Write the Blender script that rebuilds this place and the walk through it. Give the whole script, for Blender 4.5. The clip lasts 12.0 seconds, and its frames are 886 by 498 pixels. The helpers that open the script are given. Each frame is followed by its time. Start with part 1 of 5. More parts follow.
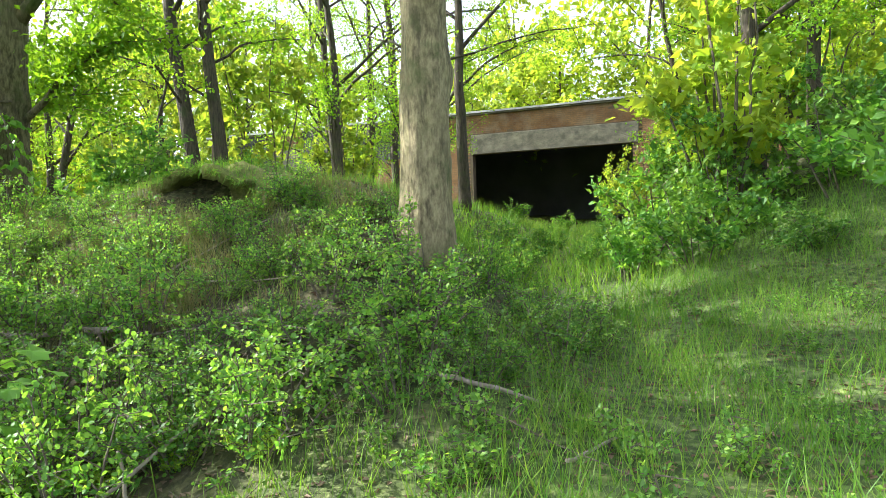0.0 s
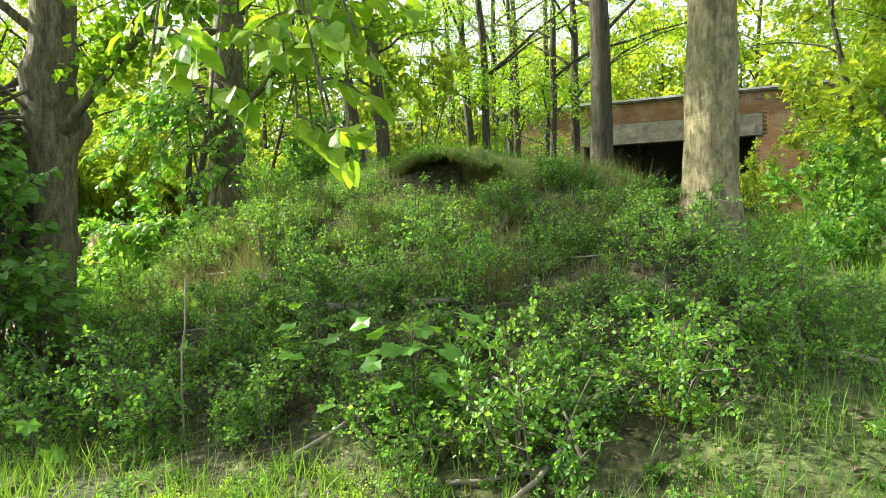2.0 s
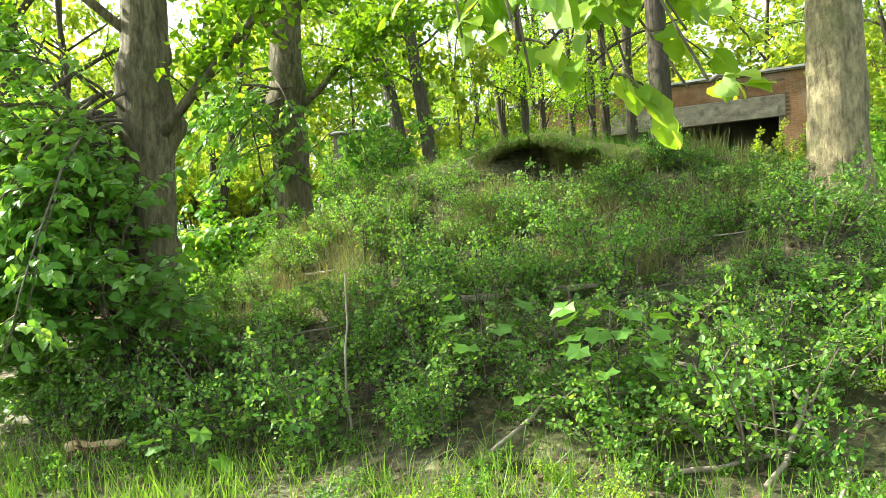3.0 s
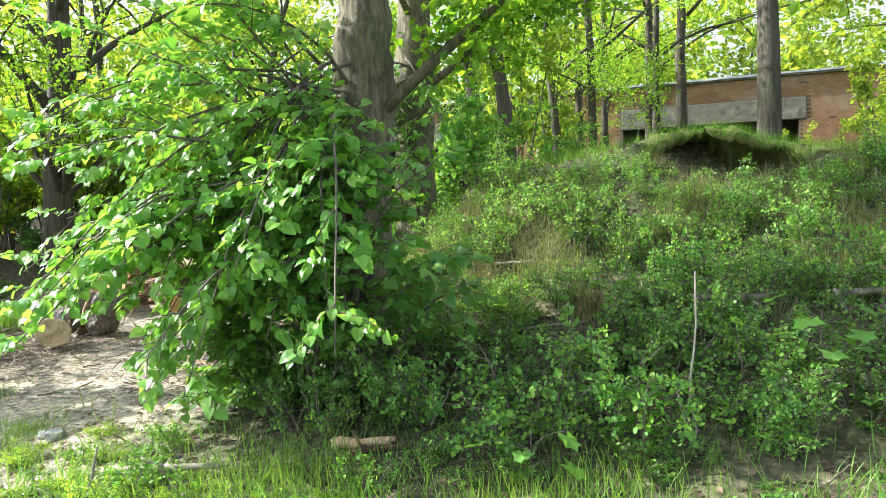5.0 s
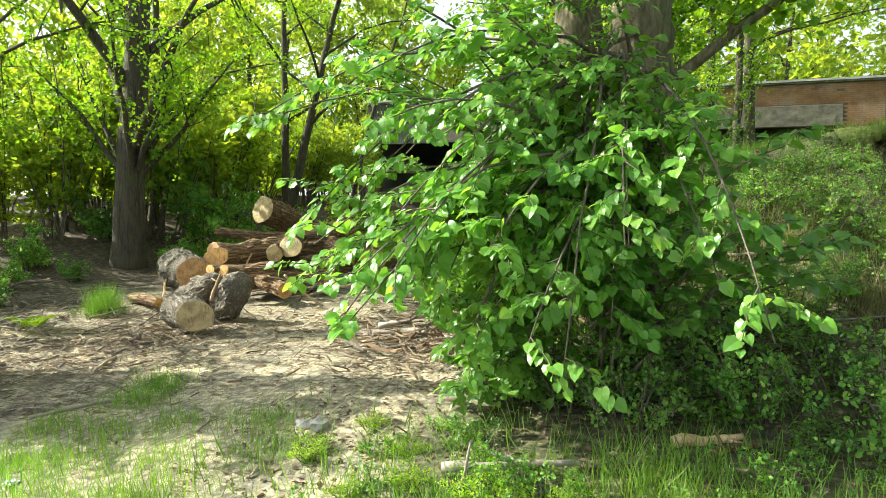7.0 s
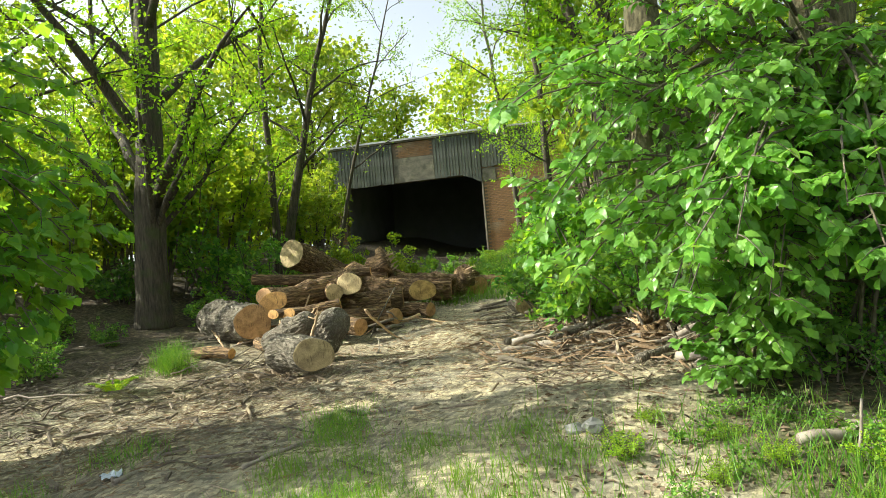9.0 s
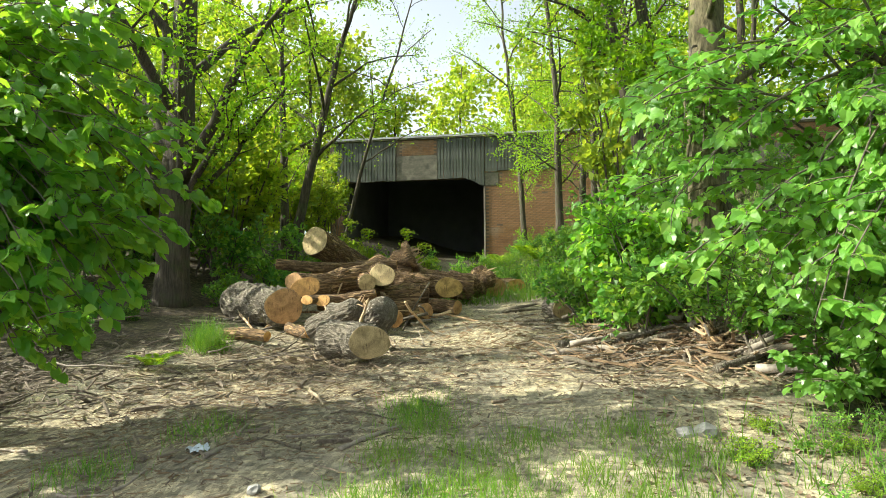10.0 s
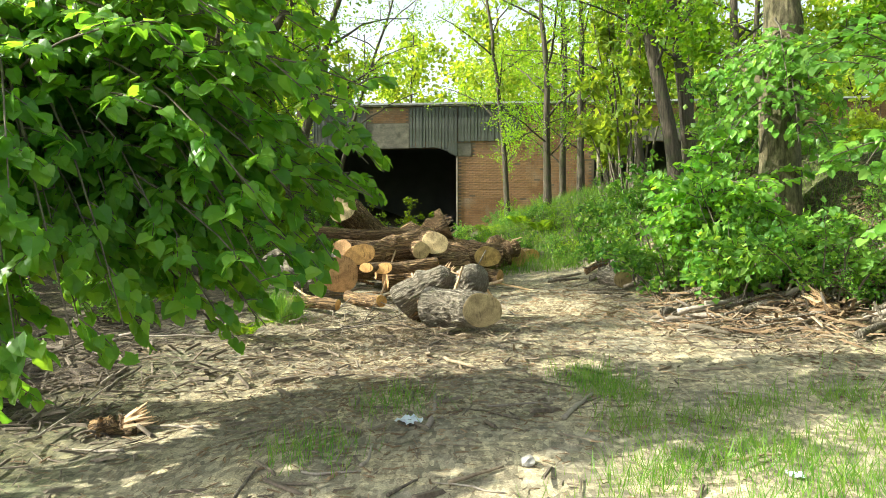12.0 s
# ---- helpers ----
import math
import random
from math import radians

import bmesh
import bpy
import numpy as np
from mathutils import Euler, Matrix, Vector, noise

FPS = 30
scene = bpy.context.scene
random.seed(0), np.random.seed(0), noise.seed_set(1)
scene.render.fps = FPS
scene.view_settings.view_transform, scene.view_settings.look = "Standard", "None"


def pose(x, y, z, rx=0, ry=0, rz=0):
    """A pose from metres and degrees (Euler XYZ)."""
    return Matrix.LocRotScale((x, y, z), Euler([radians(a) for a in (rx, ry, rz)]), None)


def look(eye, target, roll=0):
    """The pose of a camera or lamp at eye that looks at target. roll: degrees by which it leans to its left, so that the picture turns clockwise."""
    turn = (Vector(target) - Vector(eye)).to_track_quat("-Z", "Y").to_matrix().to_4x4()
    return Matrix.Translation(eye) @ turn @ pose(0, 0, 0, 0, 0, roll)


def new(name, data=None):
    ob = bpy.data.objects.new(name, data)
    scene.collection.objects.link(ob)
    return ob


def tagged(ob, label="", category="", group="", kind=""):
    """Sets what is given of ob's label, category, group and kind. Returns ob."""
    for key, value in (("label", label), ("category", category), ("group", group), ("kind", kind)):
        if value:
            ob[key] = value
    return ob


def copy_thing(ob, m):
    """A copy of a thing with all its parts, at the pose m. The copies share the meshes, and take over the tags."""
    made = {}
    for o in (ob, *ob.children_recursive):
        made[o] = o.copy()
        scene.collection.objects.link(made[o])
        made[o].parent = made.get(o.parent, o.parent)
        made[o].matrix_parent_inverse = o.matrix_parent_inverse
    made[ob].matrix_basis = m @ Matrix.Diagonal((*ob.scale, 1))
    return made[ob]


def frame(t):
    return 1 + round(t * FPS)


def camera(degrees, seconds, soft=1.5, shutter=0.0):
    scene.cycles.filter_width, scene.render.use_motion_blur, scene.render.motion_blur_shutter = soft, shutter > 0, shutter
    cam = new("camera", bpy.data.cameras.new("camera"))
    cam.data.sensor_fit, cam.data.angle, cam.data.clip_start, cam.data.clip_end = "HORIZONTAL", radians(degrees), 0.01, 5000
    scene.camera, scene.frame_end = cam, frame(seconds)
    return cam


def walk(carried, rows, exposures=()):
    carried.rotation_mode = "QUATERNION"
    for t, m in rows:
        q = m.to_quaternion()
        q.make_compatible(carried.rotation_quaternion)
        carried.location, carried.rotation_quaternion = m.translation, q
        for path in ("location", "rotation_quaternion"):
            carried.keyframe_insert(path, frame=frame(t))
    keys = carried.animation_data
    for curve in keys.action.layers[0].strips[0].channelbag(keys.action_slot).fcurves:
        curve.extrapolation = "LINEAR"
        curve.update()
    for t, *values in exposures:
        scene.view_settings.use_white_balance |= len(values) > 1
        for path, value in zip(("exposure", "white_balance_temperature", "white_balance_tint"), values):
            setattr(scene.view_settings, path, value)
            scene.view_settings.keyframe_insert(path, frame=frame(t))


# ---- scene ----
PATH = [
    (0, (-1.213, -0.344, 1.002), (-1.891, 1.538, 0.994), -1.7),
    (0.5, (-1.563, -0.538, 0.968), (-2.349, 1.301, 0.953), -0.4),
    (1, (-2.053, -0.704, 0.933), (-3.021, 1.043, 0.818), -0.3),
    (1.5, (-2.507, -0.914, 0.941), (-3.538, 0.798, 0.855), -4.6),
    (2, (-2.946, -1.143, 0.912), (-3.797, 0.667, 0.893), -0.6),
    (2.5, (-3.445, -1.286, 0.871), (-4.281, 0.531, 0.842), -0.7),
    (3, (-3.966, -1.413, 0.857), (-4.815, 0.398, 0.836), -3.3),
    (3.2, (-4.138, -1.522, 0.843), (-4.992, 0.286, 0.82), -2.0),
    (4.8, (-5.853, -2.037, 1.006), (-6.543, -0.16, 1.005), -1.8),
    (5, (-6.149, -2.066, 0.98), (-6.892, -0.21, 0.912), -1.0),
    (5.5, (-6.777, -2.134, 0.948), (-7.539, -0.286, 0.857), -2.7),
    (6, (-7.336, -2.297, 0.941), (-8.011, -0.415, 0.874), 0.7),
    (6.5, (-7.9, -2.41, 0.871), (-8.594, -0.542, 0.701), -0.5),
    (6.7, (-8.129, -2.466, 0.885), (-8.823, -0.593, 0.783), 0.5),
    (8.3, (-10.022, -2.853, 0.547), (-10.507, -0.913, 0.522), -1.9),
    (8.5, (-10.234, -2.888, 0.559), (-10.681, -0.938, 0.544), -2.1),
    (9, (-10.713, -3.017, 0.566), (-11.169, -1.071, 0.619), -4.9),
    (9.5, (-11.159, -3.129, 0.552), (-11.559, -1.171, 0.626), 0.8),
    (10, (-11.711, -3.155, 0.509), (-12.094, -1.192, 0.569), -0.5),
    (10.5, (-12.249, -3.125, 0.513), (-12.628, -1.161, 0.53), 0.6),
    (10.8, (-12.55, -3.204, 0.497), (-12.885, -1.234, 0.422), 1.5),
    (11, (-12.732, -3.241, 0.515), (-13.012, -1.263, 0.44), 1.4),
    (11.5, (-13.266, -3.2, 0.471), (-13.455, -1.211, 0.389), -0.4),
    (12, (-13.769, -3.223, 0.453), (-13.935, -1.23, 0.429), 0.1),
]
cam = camera(66.7, 12.0, 0.5)
walk(cam, [(t, look(eye, target, roll)) for t, eye, target, roll in PATH], [(0, 1.55, 6000, 10), (1, 1.2, 6000, 10), (1.8, 1.35, 6300, 4), (2.6, 1.55, 6500, 3), (3.2, 1.7, 6300, 6), (5.0, 1.65, 5700, 11), (5.6, 1.6, 5700, 11), (6.5, 1.42, 6150, 5), (9, .92, 6450, 1), (10.5, 1.1, 6450, 2), (12, 1.22, 6450, 2)])

# ---- world, sun ----
world = bpy.data.worlds.new("world")
scene.world = world
world.use_nodes = True
SUN_AZ, SUN_EL = 97.0, 36.0          # degrees to the left of the facade's normal, above the horizon
_wn = world.node_tree
_sky = _wn.nodes.new("ShaderNodeTexSky")
_sky.sky_type = "NISHITA"
_sky.sun_disc = False
_sky.sun_elevation = radians(SUN_EL)
_sky.sun_rotation = radians(-SUN_AZ)
_sky.air_density, _sky.dust_density = 0.7, 3.0
_wn.nodes["Background"].inputs["Strength"].default_value = 0.12
_haze = _wn.nodes.new("ShaderNodeHueSaturation")      # thin white haze over the whole sky
_haze.inputs["Saturation"].default_value, _haze.inputs["Value"].default_value = 0.35, 1.5
_wn.links.new(_sky.outputs[0], _haze.inputs["Color"])
_wn.links.new(_haze.outputs[0], _wn.nodes["Background"].inputs["Color"])
_sl = bpy.data.lights.new("sun", "SUN")
_sl.energy, _sl.angle, _sl.color = 5.0, radians(0.6), (1.0, 0.93, 0.80)
_sun = new("sun", _sl)
_a, _e = radians(SUN_AZ), radians(SUN_EL)
SUN_DIR = Vector((-math.sin(_a) * math.cos(_e), math.cos(_a) * math.cos(_e), math.sin(_e)))
_sun.matrix_world = look(SUN_DIR * 60, (0, 0, 0))


# ---- materials ----
def nodes_of(name):
    m = bpy.data.materials.new(name)
    m.use_nodes = True
    t = m.node_tree
    return m, t, t.nodes, t.nodes["Principled BSDF"], t.nodes["Material Output"]


def ramp(t, fac, stops):
    r = t.nodes.new("ShaderNodeValToRGB")
    while len(r.color_ramp.elements) < len(stops):
        r.color_ramp.elements.new(0.5)
    for e, (p, c) in zip(r.color_ramp.elements, stops):
        e.position, e.color = p, (*c, 1)
    t.links.new(fac, r.inputs[0])
    return r.outputs[0]


def noise_tex(t, scale, detail=4.0, stretch=(1, 1, 1), coord="Object", rough=0.6):
    c = t.nodes.new("ShaderNodeTexCoord")
    mp = t.nodes.new("ShaderNodeMapping")
    mp.inputs["Scale"].default_value = stretch
    n = t.nodes.new("ShaderNodeTexNoise")
    n.inputs["Scale"].default_value, n.inputs["Detail"].default_value = scale, detail
    n.inputs["Roughness"].default_value = rough
    t.links.new(c.outputs[coord], mp.inputs[0])
    t.links.new(mp.outputs[0], n.inputs["Vector"])
    return n.outputs["Fac"]


def mixc(t, fac, a, b, mode="MIX"):
    m = t.nodes.new("ShaderNodeMix")
    m.data_type, m.blend_type = "RGBA", mode
    for s, v in ((0, fac), (6, a), (7, b)):
        if isinstance(v, (int, float)):
            m.inputs[s].default_value = v
        elif isinstance(v, tuple):
            m.inputs[s].default_value = (*v, 1)
        else:
            t.links.new(v, m.inputs[s])
    return m.outputs[2]


def bump(t, bsdf, height, strength=0.5, dist=0.02):
    b = t.nodes.new("ShaderNodeBump")
    b.inputs["Strength"].default_value, b.inputs["Distance"].default_value = strength, dist
    t.links.new(height, b.inputs["Height"])
    t.links.new(b.outputs[0], bsdf.inputs["Normal"])


def leaf_mat(name, cols, glow, rough=0.42, through_share=0.45):
    """Leaf: soft gloss on the face, light passing through; colours vary from leaf to leaf."""
    m, t, n, b, out = nodes_of(name)
    g = n.new("ShaderNodeNewGeometry")
    c = ramp(t, g.outputs["Random Per Island"], [(i / (len(cols) - 1), k) for i, k in enumerate(cols)])
    oi = n.new("ShaderNodeObjectInfo")
    c = mixc(t, 1.0, c, ramp(t, oi.outputs["Random"], [(0, (0.70, 0.74, 0.85)), (1, (1.22, 1.18, 1.1))]), "MULTIPLY")
    patch = noise_tex(t, 0.7, 2, coord="Object")
    c2 = mixc(t, ramp(t, patch, [(0.35, (0, 0, 0)), (0.7, (0.5, 0.5, 0.5))]), c, (cols[-1][0] * 0.75, cols[-1][1] * 0.7, cols[-1][2] * 0.8))
    t.links.new(c2, b.inputs["Base Color"])
    b.inputs["Roughness"].default_value = rough
    b.inputs["Specular IOR Level"].default_value = 0.4
    tr = n.new("ShaderNodeBsdfTranslucent")
    t.links.new(mixc(t, 1.0, c2, glow, "MULTIPLY"), tr.inputs["Color"])
    mx = n.new("ShaderNodeMixShader")
    mx.inputs[0].default_value = through_share
    t.links.new(b.outputs[0], mx.inputs[1])
    t.links.new(tr.outputs[0], mx.inputs[2])
    t.links.new(mx.outputs[0], out.inputs[0])
    return m


def bark_mat(name, dark, light, moss=0.0, scale=9.0, stretch=(1, 1, 0.22), depth=0.03, rough=0.9):
    m, t, n, b, out = nodes_of(name)
    f = noise_tex(t, scale, 8, stretch, rough=0.7)
    big = noise_tex(t, 2.2, 4)
    c = ramp(t, f, [(0.36, dark), (0.5, tuple((u + v) / 2 for u, v in zip(dark, light))), (0.64, light)])
    crack = ramp(t, noise_tex(t, scale * 0.55, 3, (stretch[0], stretch[1], stretch[2] * 0.5)), [(0.36, (0.35, 0.35, 0.35)), (0.46, (1, 1, 1))])
    c = mixc(t, 0.85, c, crack, "MULTIPLY")
    c = mixc(t, ramp(t, big, [(0.4, (0, 0, 0)), (0.75, (0.6, 0.6, 0.6))]), c, tuple(v * 0.6 for v in light))
    if moss:
        c = mixc(t, ramp(t, noise_tex(t, 3.1, 5), [(0.52, (0, 0, 0)), (0.66, (moss, moss, moss))]), c, (0.06, 0.09, 0.02))
    t.links.new(c, b.inputs["Base Color"])
    b.inputs["Roughness"].default_value = rough
    bump(t, b, f, 0.9, depth)
    return m


def scaly_bark(name, crack, plate, pale, scale, stretch):
    """Bark of felled logs: scaly plates parted by deep cracks along the grain."""
    m, t, n, b, out = nodes_of(name)
    tc, mp = n.new("ShaderNodeTexCoord"), n.new("ShaderNodeMapping")
    mp.inputs["Scale"].default_value = stretch
    t.links.new(tc.outputs["Object"], mp.inputs[0])
    wob = n.new("ShaderNodeTexNoise")
    wob.inputs["Scale"].default_value, wob.inputs["Detail"].default_value = 9.0, 4.0
    t.links.new(mp.outputs[0], wob.inputs["Vector"])
    vec = mixc(t, 0.22, mp.outputs[0], wob.outputs["Color"])
    vo, ed = n.new("ShaderNodeTexVoronoi"), n.new("ShaderNodeTexVoronoi")
    ed.feature = "DISTANCE_TO_EDGE"
    for k in (vo, ed):
        k.inputs["Scale"].default_value = scale
        t.links.new(vec, k.inputs["Vector"])
    fine = noise_tex(t, scale * 3.5, 6, stretch, rough=0.75)
    tone = mixc(t, 0.25, fine, ramp(t, vo.outputs["Color"], [(0.1, (0, 0, 0)), (0.9, (1, 1, 1))]))
    c = ramp(t, tone, [(0.25, tuple(v * 0.6 for v in plate)), (0.48, plate), (0.72, pale)])
    gap = ramp(t, ed.outputs["Distance"], [(0.0, (0.1, 0.1, 0.1)), (0.22, (1, 1, 1))])
    c = mixc(t, gap, crack, c)
    c = mixc(t, ramp(t, noise_tex(t, 2.6, 4), [(0.45, (0, 0, 0)), (0.72, (0.65, 0.65, 0.65))]), c, tuple(v * 0.75 for v in plate))
    t.links.new(c, b.inputs["Base Color"])
    b.inputs["Roughness"].default_value = 0.9
    bump(t, b, mixc(t, 0.35, gap, fine), 1.0, 0.03)
    return m


def plain_mat(name, cols, scale=6.0, rough=0.85, strength=0.4, depth=0.01, stretch=(1, 1, 1), fine=40.0, spots=None):
    m, t, n, b, out = nodes_of(name)
    f = noise_tex(t, scale, 5, stretch)
    fi = noise_tex(t, fine, 4, stretch)
    lo, hi = 0.3, 0.7
    c = ramp(t, f, [(lo + (hi - lo) * i / (len(cols) - 1), k) for i, k in enumerate(cols)])
    c = mixc(t, 0.35, c, ramp(t, fi, [(0.3, tuple(v * 0.55 for v in cols[0])), (0.7, cols[-1])]))
    oi = n.new("ShaderNodeObjectInfo")
    c = mixc(t, 0.5, c, ramp(t, oi.outputs["Random"], [(0, (0.72, 0.72, 0.72)), (1, (1.25, 1.25, 1.25))]), "MULTIPLY")
    c = mixc(t, 0.35, c, ramp(t, n.new("ShaderNodeNewGeometry").outputs["Random Per Island"], [(0, (0.6, 0.6, 0.6)), (1, (1.3, 1.3, 1.3))]), "MULTIPLY")
    if spots:
        c = mixc(t, ramp(t, noise_tex(t, spots[0], 4), [(0.5, (0, 0, 0)), (0.68, (1, 1, 1))]), c, spots[1])
    t.links.new(c, b.inputs["Base Color"])
    b.inputs["Roughness"].default_value = rough
    bump(t, b, fi, strength, depth)
    return m


LEAF_SHRUB = leaf_mat("shrub_leaf", [(0.045, 0.14, 0.028), (0.065, 0.19, 0.032), (0.09, 0.24, 0.036), (0.13, 0.31, 0.045), (0.27, 0.42, 0.08)], (2.4, 2.1, 0.9), 0.5, 0.4)
LEAF_BRIGHT = leaf_mat("bright_leaf", [(0.14, 0.29, 0.02), (0.21, 0.37, 0.03), (0.30, 0.42, 0.04)], (2.0, 1.8, 0.8), 0.5)
LEAF_LINDEN = leaf_mat("linden_leaf", [(0.075, 0.21, 0.03), (0.12, 0.29, 0.04), (0.21, 0.39, 0.075)], (2.2, 1.9, 0.8), 0.33, 0.42)
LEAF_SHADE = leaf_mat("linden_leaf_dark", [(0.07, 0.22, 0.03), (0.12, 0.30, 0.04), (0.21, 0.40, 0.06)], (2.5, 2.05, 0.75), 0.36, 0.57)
LEAF_TREE = leaf_mat("tree_leaf", [(0.085, 0.22, 0.016), (0.13, 0.28, 0.02), (0.19, 0.34, 0.026)], (2.6, 2.2, 0.7), 0.5, 0.5)
LEAF_FAR = leaf_mat("far_leaf", [(0.13, 0.25, 0.03), (0.19, 0.32, 0.04), (0.30, 0.39, 0.055)], (2.5, 2.05, 0.8), 0.55, 0.5)
GRASS = leaf_mat("grass_blade", [(0.065, 0.18, 0.022), (0.10, 0.245, 0.026), (0.19, 0.31, 0.045)], (2.0, 1.8, 0.9), 0.5, 0.4)
DRY_GRASS = leaf_mat("dry_grass", [(0.20, 0.18, 0.06), (0.30, 0.26, 0.11), (0.16, 0.24, 0.05)], (1.4, 1.3, 0.9), 0.6, 0.3)
LITTER = leaf_mat("dry_leaf", [(0.09, 0.055, 0.03), (0.17, 0.11, 0.06), (0.26, 0.19, 0.12)], (1.2, 1.0, 0.8), 0.7, 0.15)
BARK_GREY = bark_mat("grey_bark", (0.11, 0.088, 0.045), (0.42, 0.36, 0.20), 0.6, 22.0, (1, 1, 0.4), 0.03)
BARK_OLIVE = bark_mat("olive_bark", (0.05, 0.042, 0.02), (0.235, 0.20, 0.11), 0.6, 24.0, (1, 1, 0.28), 0.035)
BARK_DARK = bark_mat("dark_bark", (0.032, 0.026, 0.018), (0.125, 0.10, 0.07), 0.5, 30.0, (1, 1, 0.13), 0.04)
BARK_THIN = bark_mat("thin_bark", (0.04, 0.036, 0.03), (0.14, 0.12, 0.095), 0.4, 18.0, (1, 1, 0.2), 0.012)
BARK_LOG = scaly_bark("log_bark", (0.11, 0.09, 0.065), (0.25, 0.215, 0.16), (0.46, 0.415, 0.32), 30.0, (1, 1, 0.22))
BARK_BROWN = scaly_bark("brown_bark", (0.055, 0.034, 0.018), (0.29, 0.175, 0.08), (0.54, 0.36, 0.18), 30.0, (1, 1, 0.10))
TWIG = bark_mat("twig_bark", (0.06, 0.05, 0.035), (0.20, 0.165, 0.12), 0.1, 30.0, (1, 1, 0.3), 0.004)
DEADWOOD = plain_mat("dead_wood", [(0.17, 0.13, 0.095), (0.30, 0.25, 0.20), (0.44, 0.39, 0.32)], 4.0, 0.85, 0.5, 0.006, (1, 1, 0.2), 50)
CHIPS = plain_mat("wood_chips", [(0.12, 0.08, 0.05), (0.30, 0.23, 0.15), (0.52, 0.42, 0.28)], 3.0, 0.85, 0.3, 0.003)
BARKBITS = plain_mat("bark_bits", [(0.07, 0.052, 0.038), (0.16, 0.125, 0.09), (0.30, 0.245, 0.18)], 3.0, 0.9, 0.4, 0.004)
MULCH = plain_mat("bark_mulch", [(0.06, 0.036, 0.02), (0.20, 0.125, 0.065), (0.44, 0.31, 0.18)], 3.0, 0.9, 0.4, 0.004)
SPLINTER = plain_mat("raw_wood", [(0.42, 0.24, 0.11), (0.60, 0.40, 0.22), (0.74, 0.58, 0.38)], 5.0, 0.7, 0.5, 0.01, (1, 1, 0.12), 40)
CONCRETE = plain_mat("concrete", [(0.08, 0.075, 0.055), (0.17, 0.155, 0.115), (0.29, 0.265, 0.195)], 1.8, 0.92, 0.6, 0.012, (1, 1, 2.2), 20, (3.1, (0.085, 0.085, 0.06)))
BOARD = plain_mat("weathered_board", [(0.025, 0.03, 0.026), (0.075, 0.085, 0.068), (0.17, 0.18, 0.145)], 1.9, 0.9, 0.7, 0.008, (5, 5, 0.30), 22, (1.6, (0.045, 0.055, 0.035)))
BRICK = plain_mat("red_brick", [(0.17, 0.08, 0.035), (0.29, 0.15, 0.065), (0.40, 0.24, 0.12)], 0.8, 0.9, 0.4, 0.004, (1, 1, 1), 25, (1.0, (0.30, 0.22, 0.15)))
MORTAR = plain_mat("mortar", [(0.12, 0.085, 0.055), (0.20, 0.155, 0.11)], 2.0, 0.95, 0.5, 0.006)
FELT = plain_mat("roof_felt", [(0.22, 0.22, 0.21), (0.42, 0.42, 0.40), (0.62, 0.62, 0.60)], 1.3, 0.7, 0.4, 0.008)
# grey-blue tone: the dimness inside the bays is put into this colour
BAY_SHADE = plain_mat("bay_shade_wall", [(0.12, 0.124, 0.136), (0.22, 0.224, 0.24)], 1.0, 0.95, 0.3, 0.01)
STONE = plain_mat("grey_stone", [(0.22, 0.21, 0.19), (0.36, 0.35, 0.32)], 5.0, 0.85, 0.5, 0.01)
LITTERBAG = plain_mat("pale_plastic", [(0.55, 0.62, 0.70), (0.72, 0.78, 0.84)], 9.0, 0.4, 0.3, 0.004)
MOSS = plain_mat("moss", [(0.09, 0.12, 0.02), (0.17, 0.20, 0.04), (0.26, 0.25, 0.08)], 5.0, 0.95, 0.8, 0.02)


def cut_mat(name, core, rim, ring=20.0):
    """Sawn end: growth rings round the log's own axis, darker rim, radial checks."""
    m, t, n, b, out = nodes_of(name)
    c = n.new("ShaderNodeTexCoord")
    w = n.new("ShaderNodeTexWave")
    w.wave_type, w.rings_direction = "RINGS", "Z"
    w.inputs["Scale"].default_value, w.inputs["Distortion"].default_value, w.inputs["Detail"].default_value = ring, 2.5, 3.0
    t.links.new(c.outputs["Object"], w.inputs["Vector"])
    big = noise_tex(t, 5.0, 4)
    col = ramp(t, big, [(0.3, core), (0.7, rim)])
    col = mixc(t, 0.22, col, ramp(t, w.outputs["Fac"], [(0.0, tuple(v * 0.55 for v in rim)), (1.0, core)]))
    col = mixc(t, ramp(t, noise_tex(t, 10.0, 6), [(0.44, (0, 0, 0)), (0.64, (0.75, 0.75, 0.75))]), col, tuple(v * 0.5 for v in rim))
    col = mixc(t, ramp(t, noise_tex(t, 9.0, 5, (6, .7, 1)), [(0.60, (0, 0, 0)), (0.66, (0.8, 0.8, 0.8))]), col, tuple(v * 0.25 for v in rim))
    col = mixc(t, 0.5, col, ramp(t, noise_tex(t, 60.0, 3), [(0.3, (0.6, 0.57, 0.5)), (0.7, (1.25, 1.22, 1.15))]), "MULTIPLY")
    t.links.new(col, b.inputs["Base Color"])
    b.inputs["Roughness"].default_value = 0.8
    bump(t, b, noise_tex(t, 55.0, 4), 0.4, 0.004)
    return m


CUT_PALE = cut_mat("sawn_pale", (0.72, 0.58, 0.32), (0.60, 0.44, 0.22))
CUT_BROWN = cut_mat("sawn_brown", (0.60, 0.36, 0.17), (0.52, 0.29, 0.12))
CUT_ORANGE = cut_mat("sawn_orange", (0.74, 0.45, 0.16), (0.60, 0.31, 0.10))
CUT_YELLOW = cut_mat("sawn_yellow", (0.76, 0.53, 0.20), (0.58, 0.36, 0.12))
CUT_OLD = cut_mat("sawn_old", (0.54, 0.42, 0.23), (0.44, 0.33, 0.17))


